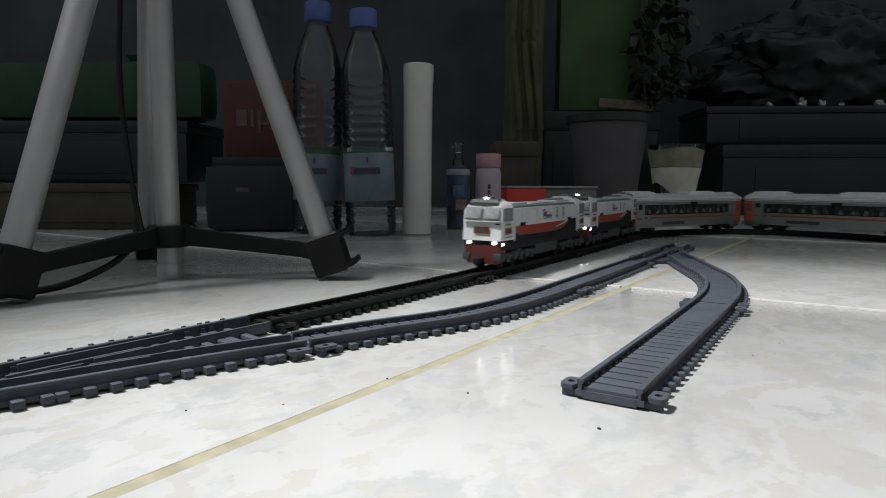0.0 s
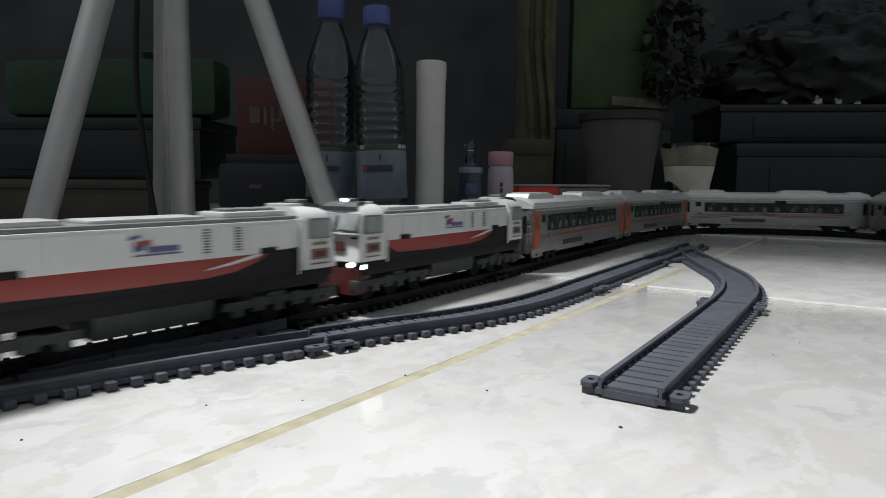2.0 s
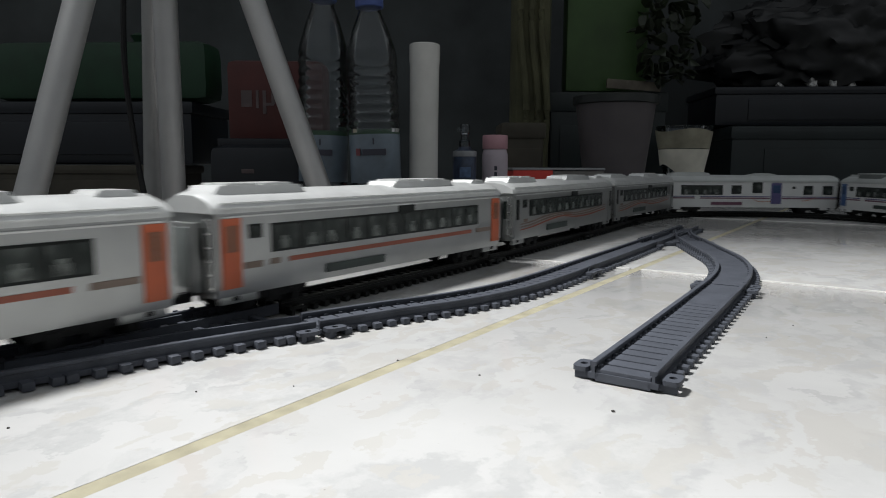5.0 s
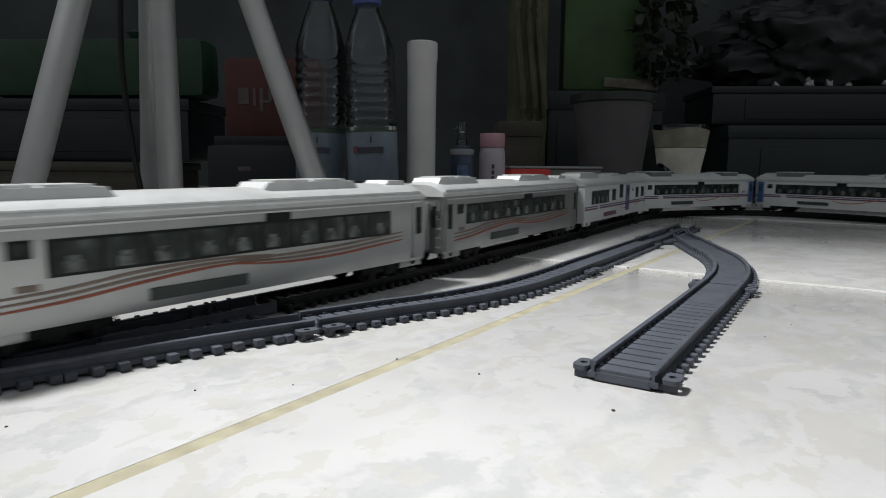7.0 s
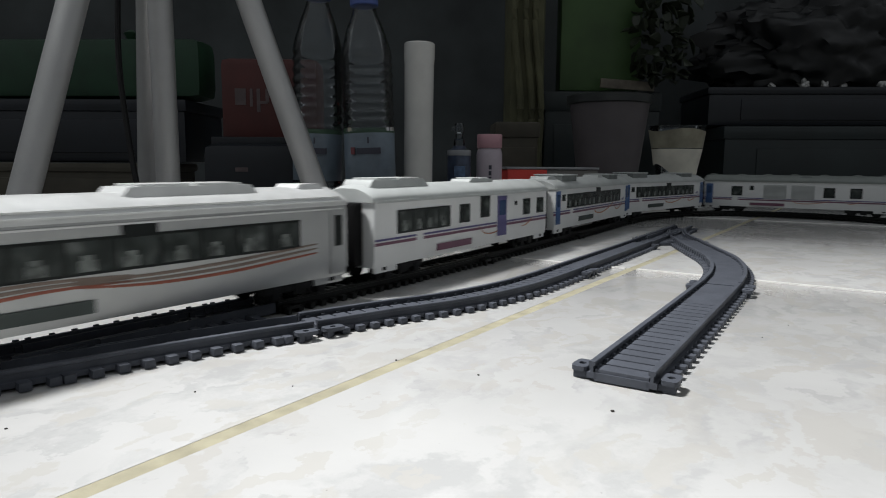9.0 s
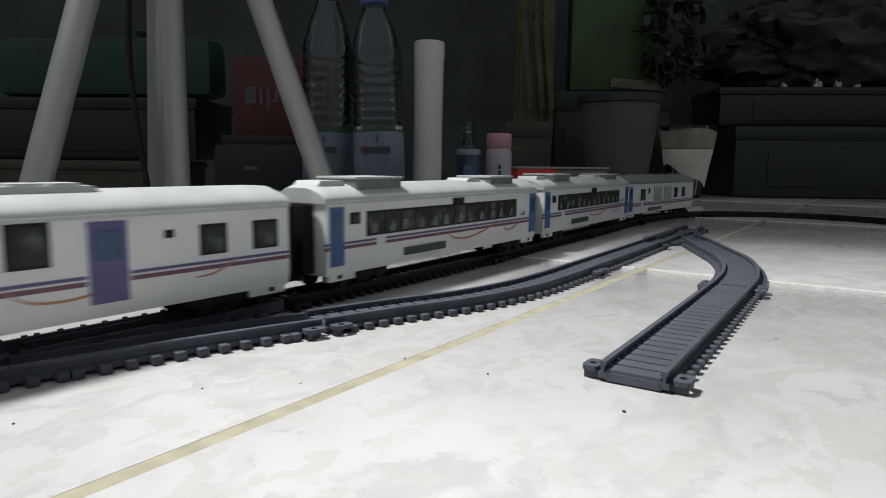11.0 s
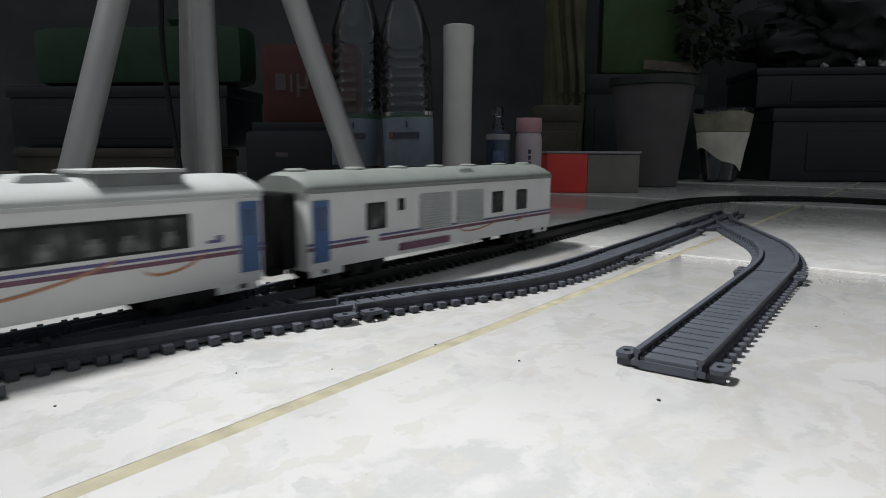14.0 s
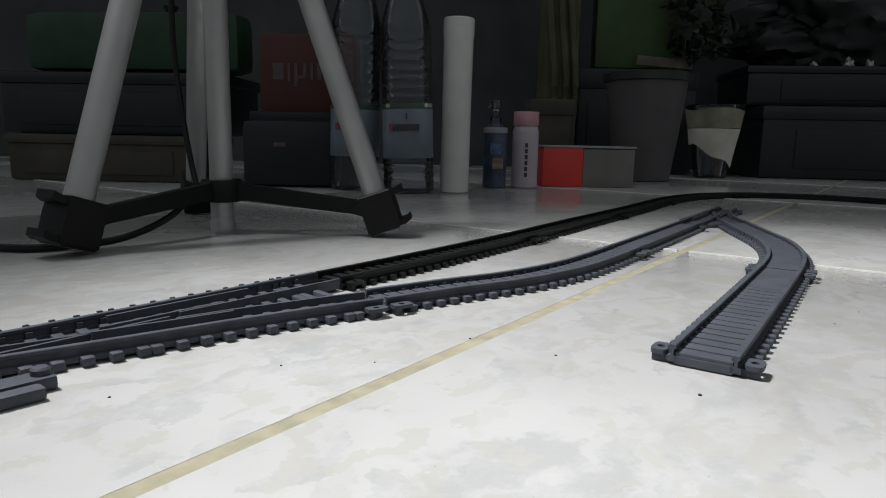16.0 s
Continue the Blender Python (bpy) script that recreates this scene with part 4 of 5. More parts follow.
        # windscreens: two on the leaning front
        lean = math.atan(0.34)
        for sgn in (1, -1):
            bm = B()
            box(bm, -0.0004, 0.0006, -0.0062, 0.0062, -0.0042, 0.0042, 0.0003)
            ws = part("windscreen", bm, LOCO_PANE, cab)
            ws.matrix_world = Matrix.Translation((fx((0.0500 - 0.0440) * 0.34 - 0.0002), sgn * 0.0076, 0.0500)) @ Matrix.Rotation(-end * lean, 4, "Y")
            bm = B()
            box(bm, -0.0003, 0.0003, -0.0069, 0.0069, -0.0048, 0.0048, 0.0003)
            fr = part("windscreen_frame", bm, ROOF_GREY, cab)
            fr.matrix_world = Matrix.Translation((fx((0.0500 - 0.0440) * 0.34 - 0.0000), sgn * 0.0076, 0.0500)) @ Matrix.Rotation(-end * lean, 4, "Y")
        mid = (xa + fx(0.006)) / 2 + end * 0.003
        for sgn in (1, -1):
            y = sgn * W
            reach = 0.0064 if end > 0 else 0.0056
            part("side_window_frame", box(B(), mid - reach - 0.0009, mid + reach + 0.0009, min(y, y + sgn * 0.0004), max(y, y + sgn * 0.0004), 0.0442, 0.0538), ROOF_GREY, cab, smooth=0)
            part("side_window", box(B(), mid - reach, mid + reach, min(y, y + sgn * 0.0007), max(y, y + sgn * 0.0007), 0.0450, 0.0530), LOCO_PANE, cab, smooth=0)
            # plain bars in place of the road number and the operator's mark
            part("number_bar", box(B(), mid - 0.0045, mid + 0.0045, min(y, y + sgn * 0.0004), max(y, y + sgn * 0.0004), 0.0412, 0.0426), BROWN, cab, smooth=0)
            part("emblem", box(B(), mid - 0.0055, mid + 0.0055, min(y, y + sgn * 0.0004), max(y, y + sgn * 0.0004), 0.0345, 0.0395), BROWN, cab, smooth=0)
            part("emblem", box(B(), mid - 0.0035, mid + 0.0035, min(y, y + sgn * 0.0006), max(y, y + sgn * 0.0006), 0.0356, 0.0384), PILOT_RED, cab, smooth=0)
            part("lettering_bar", box(B(), mid - 0.0060, mid + 0.0060, min(y, y + sgn * 0.0004), max(y, y + sgn * 0.0004), 0.0322, 0.0328), BROWN, cab, smooth=0)
        for k, (a, b, m) in enumerate(((-0.0064, -0.0030, LOCO_GREY), (-0.0030, -0.0004, PILOT_RED), (-0.0004, 0.0024, LOCO_GREY), (0.0024, 0.0062, PILOT_RED))):
            part("emblem", box(B(), min(fx(0.0004), fx(-0.0005)), max(fx(0.0004), fx(-0.0005)), a, b, 0.0352, 0.0402), m, cab, smooth=0)
        part("number_bar", box(B(), min(fx(0.001), fx(-0.0004)), max(fx(0.001), fx(-0.0004)), 0.0112, 0.0146, 0.0418, 0.0428), BLACK, cab, smooth=0)
        # dark brow between the windscreens and the roof, and the ledge under the windscreens
        rings = [[(fx(d), y, z + up) for y, up in ((-w, -0.0022), (w, -0.0022), (w, 0.0), (-w, 0.0))] for d, w, z in ((0.0040, 0.0122, 0.0580), (0.0058, 0.0104, 0.0602), (0.0135, 0.0090, 0.0608))]
        part("brow", loft(B(), rings), LOCO_GREY, cab, "dark grey roof brow", smooth=30)
        part("ledge", box(B(), min(fx(0.002), fx(-0.0007)), max(fx(0.002), fx(-0.0007)), -0.0150, 0.0150, 0.0438, 0.0446, 0.0003), LOCO_WHITE, cab)
        # roof lamp housing
        bm = B()
        box(bm, min(fx(0.0135), fx(0.0075)), max(fx(0.0135), fx(0.0075)), -0.0045, 0.0045, 0.0580, 0.0622, 0.0008)
        house = part("lamp_housing", bm, ROOF_GREY, c)
        if end > 0:
            part("roof_lamp", box(B(), min(fx(0.0076), fx(0.0070)), max(fx(0.0076), fx(0.0070)), -0.0019, 0.0019, 0.0605, 0.0619, 0.0002), LAMP_SOFT, house, "lit white roof lamp")
        part("cab_roof", box(B(), min(xa, fx(0.014)), max(xa, fx(0.014)), -0.0082, 0.0082, 0.0588, 0.0604, 0.0006), SILVER_ROOF, c)
        # black band with the headlamps, red pilot, bumpers, coupling
        part("lamp_band", box(B(), min(fx(0.012), fx(0.0012)), max(fx(0.012), fx(0.0012)), -0.0150, 0.0150, 0.0262, 0.0305, 0.0005), BLACK, c)
        bm = B()
        rings = [[(fx(d), y * w, z) for y, z in ((0.0145, 0.0264), (0.0150, 0.0180), (0.0125, 0.0128), (-0.0125, 0.0128), (-0.0150, 0.0180), (-0.0145, 0.0264))] for d, w in ((0.010, 1.0), (0.002, 1.0), (0.0003, 0.95))]
        pilot = part("pilot", loft(bm, rings), PILOT_RED, c, "red front pilot plate")
        for sgn in (1, -1):
            part("step", box(B(), min(fx(0.008), fx(-0.0006)), max(fx(0.008), fx(-0.0006)), sgn * 0.0128 - 0.0030, sgn * 0.0128 + 0.0030, 0.0150, 0.0205, 0.0008), LOCO_GREY, pilot, "grey moulded steps")
            if end > 0:
                bm = B()
                rings = [[(fx(0.001 - d), sgn * 0.0105 + q * math.cos(2 * math.pi * k / 14), 0.0284 + q * 0.8 * math.sin(2 * math.pi * k / 14)) for k in range(14)] for d, q in ((0.0, 0.0016), (0.0014, 0.0015), (0.0019, 0.0009))]
                part("headlamp", loft(bm, rings), LAMP, c, "lit white headlamp")
                part("step_lamp", box(B(), fx(0.0062), fx(0.0034), min(sgn * 0.0149, sgn * 0.0156), max(sgn * 0.0149, sgn * 0.0156), 0.0262, 0.0284, 0.0003), LAMP_SOFT, c, "lit white step lamp")
        part("coupling", box(B(), min(fx(0.002), fx(-0.0085)), max(fx(0.002), fx(-0.0085)), -0.0022, 0.0022, 0.0128, 0.0172, 0.0005), UNDER, c)
        # handrails beside the cab door
        for sgn in (1, -1):
            xr = xa - end * 0.0014
            part("handrail", tube(B(), ((xr, sgn * 0.0165, 0.0285), (xr, sgn * 0.0168, 0.0420)), 0.0005, 6), LOCO_WHITE, c)
    # the body sits low on its bogies
    for ob in c.children:
        ob.location.z -= 0.0015
    for x in (-0.056, 0.056):
        bogie(c, x, (-0.0215, 0.0, 0.0215), WHEEL_BIG, 0.0062, 0.0165, LOCO_GREY, 0.0150)
    bm = B()
    rings = [[(x, y, z) for y, z in ((-0.0135, 0.0130), (0.0135, 0.0130), (0.0150, 0.0180), (0.0150, 0.0245), (-0.0150, 0.0245), (-0.0150, 0.0180))] for x in (-0.024, 0.024)]
    part("fuel_tank", loft(bm, rings), LOCO_GREY, c, "dark grey fuel tank")
    return c


def couple():
    """The whole train, front to rear, with each vehicle's distance behind the front."""
    lead = locomotive()
    first = orange_coach()
    swoosh = swoosh_coach()
    diner = dining_coach()
    blue = blue_coach()
    last = generator_coach()
    M = Matrix()
    order = [(lead, LOCO), (copy_thing(lead, M), LOCO), (first, COACH), (copy_thing(first, M), COACH), (swoosh, COACH), (copy_thing(swoosh, M), COACH),
             (diner, COACH), (blue, COACH), (copy_thing(blue, M), COACH), (last, LAST)]
    # play of the couplings: how far each vehicle hangs back
    slack = (0.010, -0.002, -0.006, -0.0055, 0.0, 0.0015, 0.0015, 0.0005, -0.0038, 0.0015)
    out, s = [], 0.0
    for (ob, L), play in zip(order, slack):
        out.append((ob, s + play, L))
        s += L
    return out


TRAIN = couple()

# ---------------------------------------------------------------- the tripod
def build_tripod():
    t = thing("tripod", "small aluminium tripod with black plastic feet and braces", "tripod")
    base, apex = Vector((-0.2012, 0.474, 0)), Vector((-0.2012, 0.474, 0.350))
    feet = (Vector((-0.0775, 0.474, 0.0)), Vector((-0.2540, 0.366, 0.0)), Vector((-0.271, 0.592, 0.0)))
    col = part("centre_column", tube(B(), (base + Vector((0, 0, 0.012)), base + Vector((0, 0, 0.60))), 0.0083, 24), TUBE, t)
    part("column_foot", lathe(B(), ((0.0082, 0.0), (0.0088, 0.002), (0.0088, 0.009), (0.007, 0.0135)), 24, (base.x, base.y)), TUBE, col)
    part("collar", lathe(B(), ((0.0135, 0.0235), (0.0142, 0.0245), (0.0142, 0.0385), (0.0135, 0.0395)), 24, (base.x, base.y)), BLACK, t, "black plastic sliding collar")
    part("head", lathe(B(), ((0.022, 0.335), (0.026, 0.345), (0.026, 0.385), (0.018, 0.395)), 24, (base.x, base.y)), BLACK, t)
    for f in feet:
        d = (apex + Vector((f.x - base.x, f.y - base.y, 0)).normalized() * 0.005 - f)
        start = f + d * 0.085
        leg = part("leg", tube(B(), (start, f + d * 0.97), 0.0086, 20), TUBE, t)
        out = Vector((f.x - base.x, f.y - base.y, 0)).normalized()
        up = d.normalized()
        side = out.cross(Vector((0, 0, 1)))
        # foot: a socket square to the leg, with two hooked flanges on its outer side
        wide = (out - up * out.dot(up)).normalized()
        bm = B()
        rings = []
        for h, w, o0, o1 in ((0.0052, 0.0098, -0.0105, 0.0105), (0.0070, 0.0112, -0.0120, 0.0122), (0.0240, 0.0115, -0.0122, 0.0126), (0.0330, 0.0112, -0.0118, 0.0120), (0.0342, 0.0104, -0.0108, 0.0112)):
            rings.append([f + up * h + wide * o + side * w * sg for o, sg in ((o0, -1), (o1, -1), (o1, 1), (o0, 1))])
        foot = part("foot", loft(bm, rings), BLACK, leg, "black plastic foot", smooth=30)
        for h in (0.0062, 0.0285):
            rings = [[f + up * (h + lift + hh) + wide * o + side * w * sg for sg, hh in ((-1, 0), (1, 0), (1, 0.0046), (-1, 0.0046))] for o, w, lift in ((0.008, 0.0106, 0), (0.0160, 0.0098, 0.0003), (0.0200, 0.0080, 0.0018))]
            part("toe", loft(B(), rings), BLACK, foot, smooth=30)
        part("pivot_pin", tube(B(), (f + up * 0.026 - wide * 0.0150 - side * 0.0062, f + up * 0.026 - wide * 0.0150 + side * 0.0062), 0.0036, 12), BLACK, foot)
        # brace from the collar to the leg
        a = base + Vector((0, 0, 0.0315)) + out * 0.012
        b = f + up * 0.022 - out * 0.012
        bm = B()
        rings = []
        for q, w, h in ((0.0, 0.0045, 0.0075), (0.08, 0.004, 0.006), (0.92, 0.004, 0.0052), (1.0, 0.0045, 0.006)):
            c = a.lerp(b, q)
            rings.append([c + side * w * sg + Vector((0, 0, hh)) for sg, hh in ((-1, -h), (1, -h), (1, h), (-1, h))])
        part("brace", loft(bm, rings), BLACK, t, "black plastic brace", smooth=30)
    # the cable that hangs down by the column
    pts = [(-0.236, 0.500, 0.34), (-0.237, 0.492, 0.22), (-0.236, 0.482, 0.145), (-0.226, 0.470, 0.085), (-0.218, 0.462, 0.052), (-0.212, 0.456, 0.034)]
    cable = tagged(part("cable", tube(B(), curve3(pts), 0.0021, 8), BLACK), "thin black cable hanging down beside the tripod", "cable")
    pts = [(-0.214, 0.452, 0.030), (-0.222, 0.432, 0.016), (-0.238, 0.405, 0.006), (-0.262, 0.385, 0.003), (-0.300, 0.375, 0.0026), (-0.40, 0.42, 0.0026)]
    tagged(part("cable", tube(B(), curve3(pts), 0.0024, 8), BLACK), "thin black cable lying on the tiles", "cable")


def curve3(points, n=8):
    p = [Vector(q) for q in points]
    p = [2 * p[0] - p[1]] + p + [2 * p[-1] - p[-2]]
    out = []
    for a, b, c, d in zip(p, p[1:], p[2:], p[3:]):
        for k in range(n):
            t = k / n
            out.append(0.5 * (2 * b + (c - a) * t + (2 * a - 5 * b + 4 * c - d) * t * t + (3 * b - a - 3 * c + d) * t ** 3))
    return out + [p[-2]]


build_tripod()


# ---------------------------------------------------------------- things behind the track
def build_pipe():
    bm = B()
    lathe(bm, ((0.0190, 0.0), (0.0203, 0.001), (0.0200, 0.12), (0.0203, 0.205), (0.0212, 0.212), (0.0212, 0.232), (0.0196, 0.2335), (0.0180, 0.232), (0.0176, 0.10)), 36)
    p = part("plastic_pipe", bm, PIPE_MAT)
    p.matrix_world = pose(-0.0372, 0.915, 0.0, 0.3, 0.6, 0)
    tagged(p, "cream white plastic pipe standing on end", "pipe")


def build_spray():
    s = thing("spray_bottle", "small black spray bottle with a clear pump", "bottle", m=pose(0.0235, 1.02, 0))
    body = mat("blue_black_bottle_print", (0.05, 0.07, 0.12), 0.3, vary=0.8, scale=45, coat=0.3)
    part("body", lathe(B(), ((0.0165, 0.0), (0.0182, 0.002), (0.0182, 0.086), (0.0172, 0.092), (0.010, 0.096), (0.009, 0.099)), 28), body, s)
    part("collar", lathe(B(), ((0.0184, 0.084), (0.0186, 0.085), (0.0186, 0.091), (0.0178, 0.0925)), 28), LABEL_GREY, s)
    part("pump", lathe(B(), ((0.0085, 0.098), (0.0085, 0.108), (0.0055, 0.110), (0.0055, 0.118), (0.0075, 0.120), (0.0075, 0.131), (0.006, 0.133)), 18), CLEAR_PLASTIC, s)
    part("nozzle", box(B(), -0.012, 0.0, -0.003, 0.003, 0.122, 0.128, 0.001), CLEAR_PLASTIC, s)
    part("emblem", box(B(), -0.008, 0.009, -0.0187, -0.0175, 0.052, 0.068, 0.0004), mat("blue_label_print", (0.10, 0.17, 0.30), 0.4, vary=0.5, scale=120), s)
    part("emblem", box(B(), -0.004, 0.012, -0.0187, -0.0172, 0.030, 0.046, 0.0004), mat("tan_label_print", (0.30, 0.22, 0.18), 0.4, vary=0.5, scale=120), s)


def build_pink():
    s = thing("lotion_bottle", "pale lilac bottle with a pink cap", "bottle", m=pose(0.0715, 1.035, 0))
    part("body", lathe(B(), ((0.0180, 0.0), (0.0200, 0.002), (0.0203, 0.050), (0.0203, 0.086), (0.0185, 0.094), (0.0165, 0.097)), 28),
         mat("lilac_plastic", (0.54, 0.47, 0.52), 0.4, vary=0.1, scale=40), s)
    part("cap", lathe(B(), ((0.0192, 0.096), (0.0198, 0.097), (0.0198, 0.116), (0.0188, 0.1175)), 28), mat("pink_plastic", (0.58, 0.32, 0.36), 0.4, vary=0.1, scale=40), s, "pink screw cap")
    for k in range(6):
        part("lettering_bar", box(B(), -0.0022, 0.0022, -0.0208, -0.0196, 0.018 + k * 0.009, 0.0245 + k * 0.009), LABEL_DARK, s, smooth=0)


def build_red_box():
    s = thing("carton", "red and grey cardboard box with a pale lid", "box", m=pose(0.104, 1.070, 0, 0, 0, 3))
    red = mat("red_card", (0.75, 0.06, 0.045), 0.45, vary=0.08, scale=30)
    grey = mat("grey_card", (0.20, 0.19, 0.175), 0.6, vary=0.2, scale=25)
    part("end_panel", box(B(), 0.0, 0.0655, -0.001, 0.004, 0.0005, 0.0630, 0.001), red, s, "bright red end panel")
    part("body", box(B(), 0.0660, 0.150, 0.0, 0.16, 0.0005, 0.0620, 0.001), grey, s)
    part("body", box(B(), 0.0, 0.0655, 0.0045, 0.16, 0.0005, 0.0620, 0.001), red, s)
    part("lid", box(B(), -0.002, 0.152, -0.002, 0.162, 0.0635, 0.0670, 0.001), LABEL_GREY, s, "pale worn lid")


def build_water_bottle(x, y, height, lean, name_label, cap):
    s = thing("water_bottle", name_label, "bottle", "water bottles", m=pose(x, y, 0, 0, lean, 0))
    k = height / 0.324
    shape = [(0.026, 0.0), (0.033, 0.003), (0.0348, 0.010)]
    for n in range(3):
        z = 0.014 + n * 0.010
        shape += [(0.0345, z), (0.0330, z + 0.004), (0.0345, z + 0.008)]
    shape += [(0.0336, 0.046), (0.0336, 0.112), (0.0348, 0.118)]
    for n in range(8):
        z = 0.122 + n * 0.0135
        shape += [(0.0345, z * k), (0.0322, (z + 0.005) * k), (0.0345, (z + 0.010) * k)]
    shape += [(0.0320, 0.240 * k), (0.0240, 0.268 * k), (0.0165, 0.288 * k), (0.0140, 0.298 * k), (0.0140, 0.306 * k)]
    part("bottle_wall", lathe(B(), shape, 32), CLEAR_PLASTIC, s, "clear ribbed plastic")
    part("cap", lathe(B(), ((0.0178, 0.298 * k), (0.0186, 0.299 * k), (0.0186, 0.322 * k), (0.0172, height)), 24), cap, s, "blue screw cap")
    part("label", lathe(B(), ((0.0340, 0.047), (0.0343, 0.0475), (0.0343, 0.1105), (0.0340, 0.111)), 32), WATER_LABEL, s, "pale blue paper label")
    part("label_edge", lathe(B(), ((0.0342, 0.1106), (0.0344, 0.111), (0.0344, 0.1165), (0.0342, 0.117)), 32), LABEL_GREEN, s, "dull green label edge")
    part("lettering_bar", box(B(), -0.021, -0.016, -0.0352, -0.026, 0.083, 0.092), RED_PRINT, s, smooth=0)
    part("lettering_bar", box(B(), -0.013, 0.018, -0.0352, -0.026, 0.083, 0.091), LABEL_DARK, s, smooth=0)
    part("emblem", box(B(), 0.001, 0.003, -0.0352, -0.030, 0.097, 0.105), LABEL_DARK, s, smooth=0)
    return s


LABEL_GREY = mat("pale_grey_label", (0.32, 0.33, 0.34), 0.5, vary=0.2, scale=40)
PRINT_AND_GLINT = mat("dim_pinkish_print_and_glint", (0.12, 0.09, 0.09), 0.6, vary=0.3, scale=60)
LABEL_DARK = mat("dark_label_print", (0.05, 0.05, 0.07), 0.5, vary=0.1)
CLEAR_PLASTIC = clear("clear_bottle_plastic", (0.90, 0.93, 0.95), 0.03, 0.05, 1.45)
WATER_LABEL = mat("pale_blue_label", (0.17, 0.215, 0.26), 0.4, vary=0.35, scale=25, coat=0.3)
LABEL_GREEN = mat("dull_green_label_edge", (0.05, 0.10, 0.06), 0.5, vary=0.3, scale=30)
RED_PRINT = mat("red_label_print", (0.20, 0.06, 0.07), 0.5, vary=0.1)
CAP_BLUE = mat("blue_cap_plastic", (0.07, 0.11, 0.32), 0.4, vary=0.1)
build_pipe()
build_spray()
build_pink()
build_red_box()
build_water_bottle(-0.1800, 0.927, 0.318, 1.0, "large clear water bottle with blue cap and label", CAP_BLUE)
build_water_bottle(-0.0985, 0.892, 0.300, -1.8, "large clear water bottle with blue cap and label", CAP_BLUE)


def build_bucket():
    s = thing("bucket", "grey-purple tapered plastic bucket with a dark rim", "bucket", m=pose(0.330, 1.32, 0))
    body = mat("grey_purple_plastic", (0.100, 0.088, 0.092), 0.5, vary=0.15, scale=20)
    part("body", lathe(B(), ((0.050, 0.0), (0.054, 0.002), (0.078, 0.196), (0.074, 0.198), (0.050, 0.01)), 36), body, s)
    part("rim", lathe(B(), ((0.079, 0.190), (0.083, 0.192), (0.084, 0.206), (0.079, 0.208)), 36), mat("dark_green_rim", (0.028, 0.032, 0.031), 0.4), s)


def build_cup():
    s = thing("plastic_tub", "clear plastic tub wrapped in crumpled cream paper", "tub", m=pose(0.532, 1.497, 0))
    part("tub_wall", lathe(B(), ((0.031, 0.0), (0.034, 0.002), (0.061, 0.157), (0.062, 0.160), (0.059, 0.159), (0.032, 0.006)), 32), CLEAR_PLASTIC, s)
    tan, cream = mat("tan_paper", (0.34, 0.32, 0.24), 0.7, vary=0.3, scale=30), mat("cream_paper", (0.80, 0.77, 0.66), 0.7, vary=0.25, scale=18)
    brown, blue = mat("brown_scraps", (0.10, 0.055, 0.045), 0.7, vary=0.4, scale=40), mat("grey_blue_wrapper", (0.22, 0.27, 0.28), 0.4, vary=0.3, scale=30)
    n = 36
    def skin(low, high, inset):
        """A sheet that follows the tub's inside between two edges that depend on the bearing."""
        rings = []
        for f, thin in ((0.0, 0), (0.5, 0), (1.0, 0), (1.0, 0.0012), (0.5, 0.0012), (0.0, 0.0012)):
            ring = []
            for k in range(n):
                a = 2 * math.pi * k / n
                z = low(a) + (high(a) - low(a)) * f
                r = 0.0335 + z * 0.172 - inset - thin + 0.0006 * math.sin(5 * a + z * 90)
                ring.append((r * math.cos(a), r * math.sin(a), z))
            rings.append(ring)
        return loft(B(), rings + rings[:1], caps=False)
    part("upper_band", skin(lambda a: 0.110, lambda a: 0.150 + 0.003 * math.sin(3 * a), -0.0030), tan, s, "tan upper paper")
    part("paper", skin(lambda a: 0.052 - 0.024 * math.cos(a + 0.35) + 0.004 * math.sin(4 * a), lambda a: 0.1085, -0.0030), cream, s, "crumpled cream paper")
    part("contents", lathe(B(), ((0.020, 0.004), (0.026, 0.010), (0.030, 0.035), (0.018, 0.052), (0.002, 0.058)), 20, (0.006, 0.004)), brown, s, "dark brown scraps")
    part("wrapper", lathe(B(), ((0.003, 0.006), (0.009, 0.014), (0.013, 0.045), (0.008, 0.066), (0.002, 0.070)), 14, (-0.017, -0.016)), blue, s, "grey-blue wrapper")


build_bucket()
build_cup()


# ---------------------------------------------------------------- dim clutter along the back wall
def slab(name, x0, x1, y0, y1, z0, z1, material, label, category, turn=0.0, bevel=0.006):
    bm = box(B(), -(x1 - x0) / 2, (x1 - x0) / 2, -(y1 - y0) / 2, (y1 - y0) / 2, 0, z1 - z0, bevel)
    ob = part(name, bm, material)
    ob.matrix_world = pose((x0 + x1) / 2, (y0 + y1) / 2, z0, 0, 0, turn)
    return tagged(ob, label, category)


def lidded(name, x0, x1, y0, y1, z0, z1, material, label, category, turn=0.0, bevel=0.006):
    """A box with a separate rim or lid and a moulded front panel."""
    w, d, h = (x1 - x0) / 2, (y1 - y0) / 2, z1 - z0
    t = thing(name, label, category, m=pose((x0 + x1) / 2, (y0 + y1) / 2, z0, 0, 0, turn))
    part("body", box(B(), -w + 0.004, w - 0.004, -d + 0.004, d - 0.004, 0, h * 0.84, bevel), material, t)
    part("lid", box(B(), -w, w, -d, d, h * 0.80, h, min(bevel, h * 0.09)), material, t)
    part("front_panel", box(B(), -w * 0.8, w * 0.8, -d + 0.001, -d + 0.006, h * 0.15, h * 0.68, 0.002), material, t)
    return t


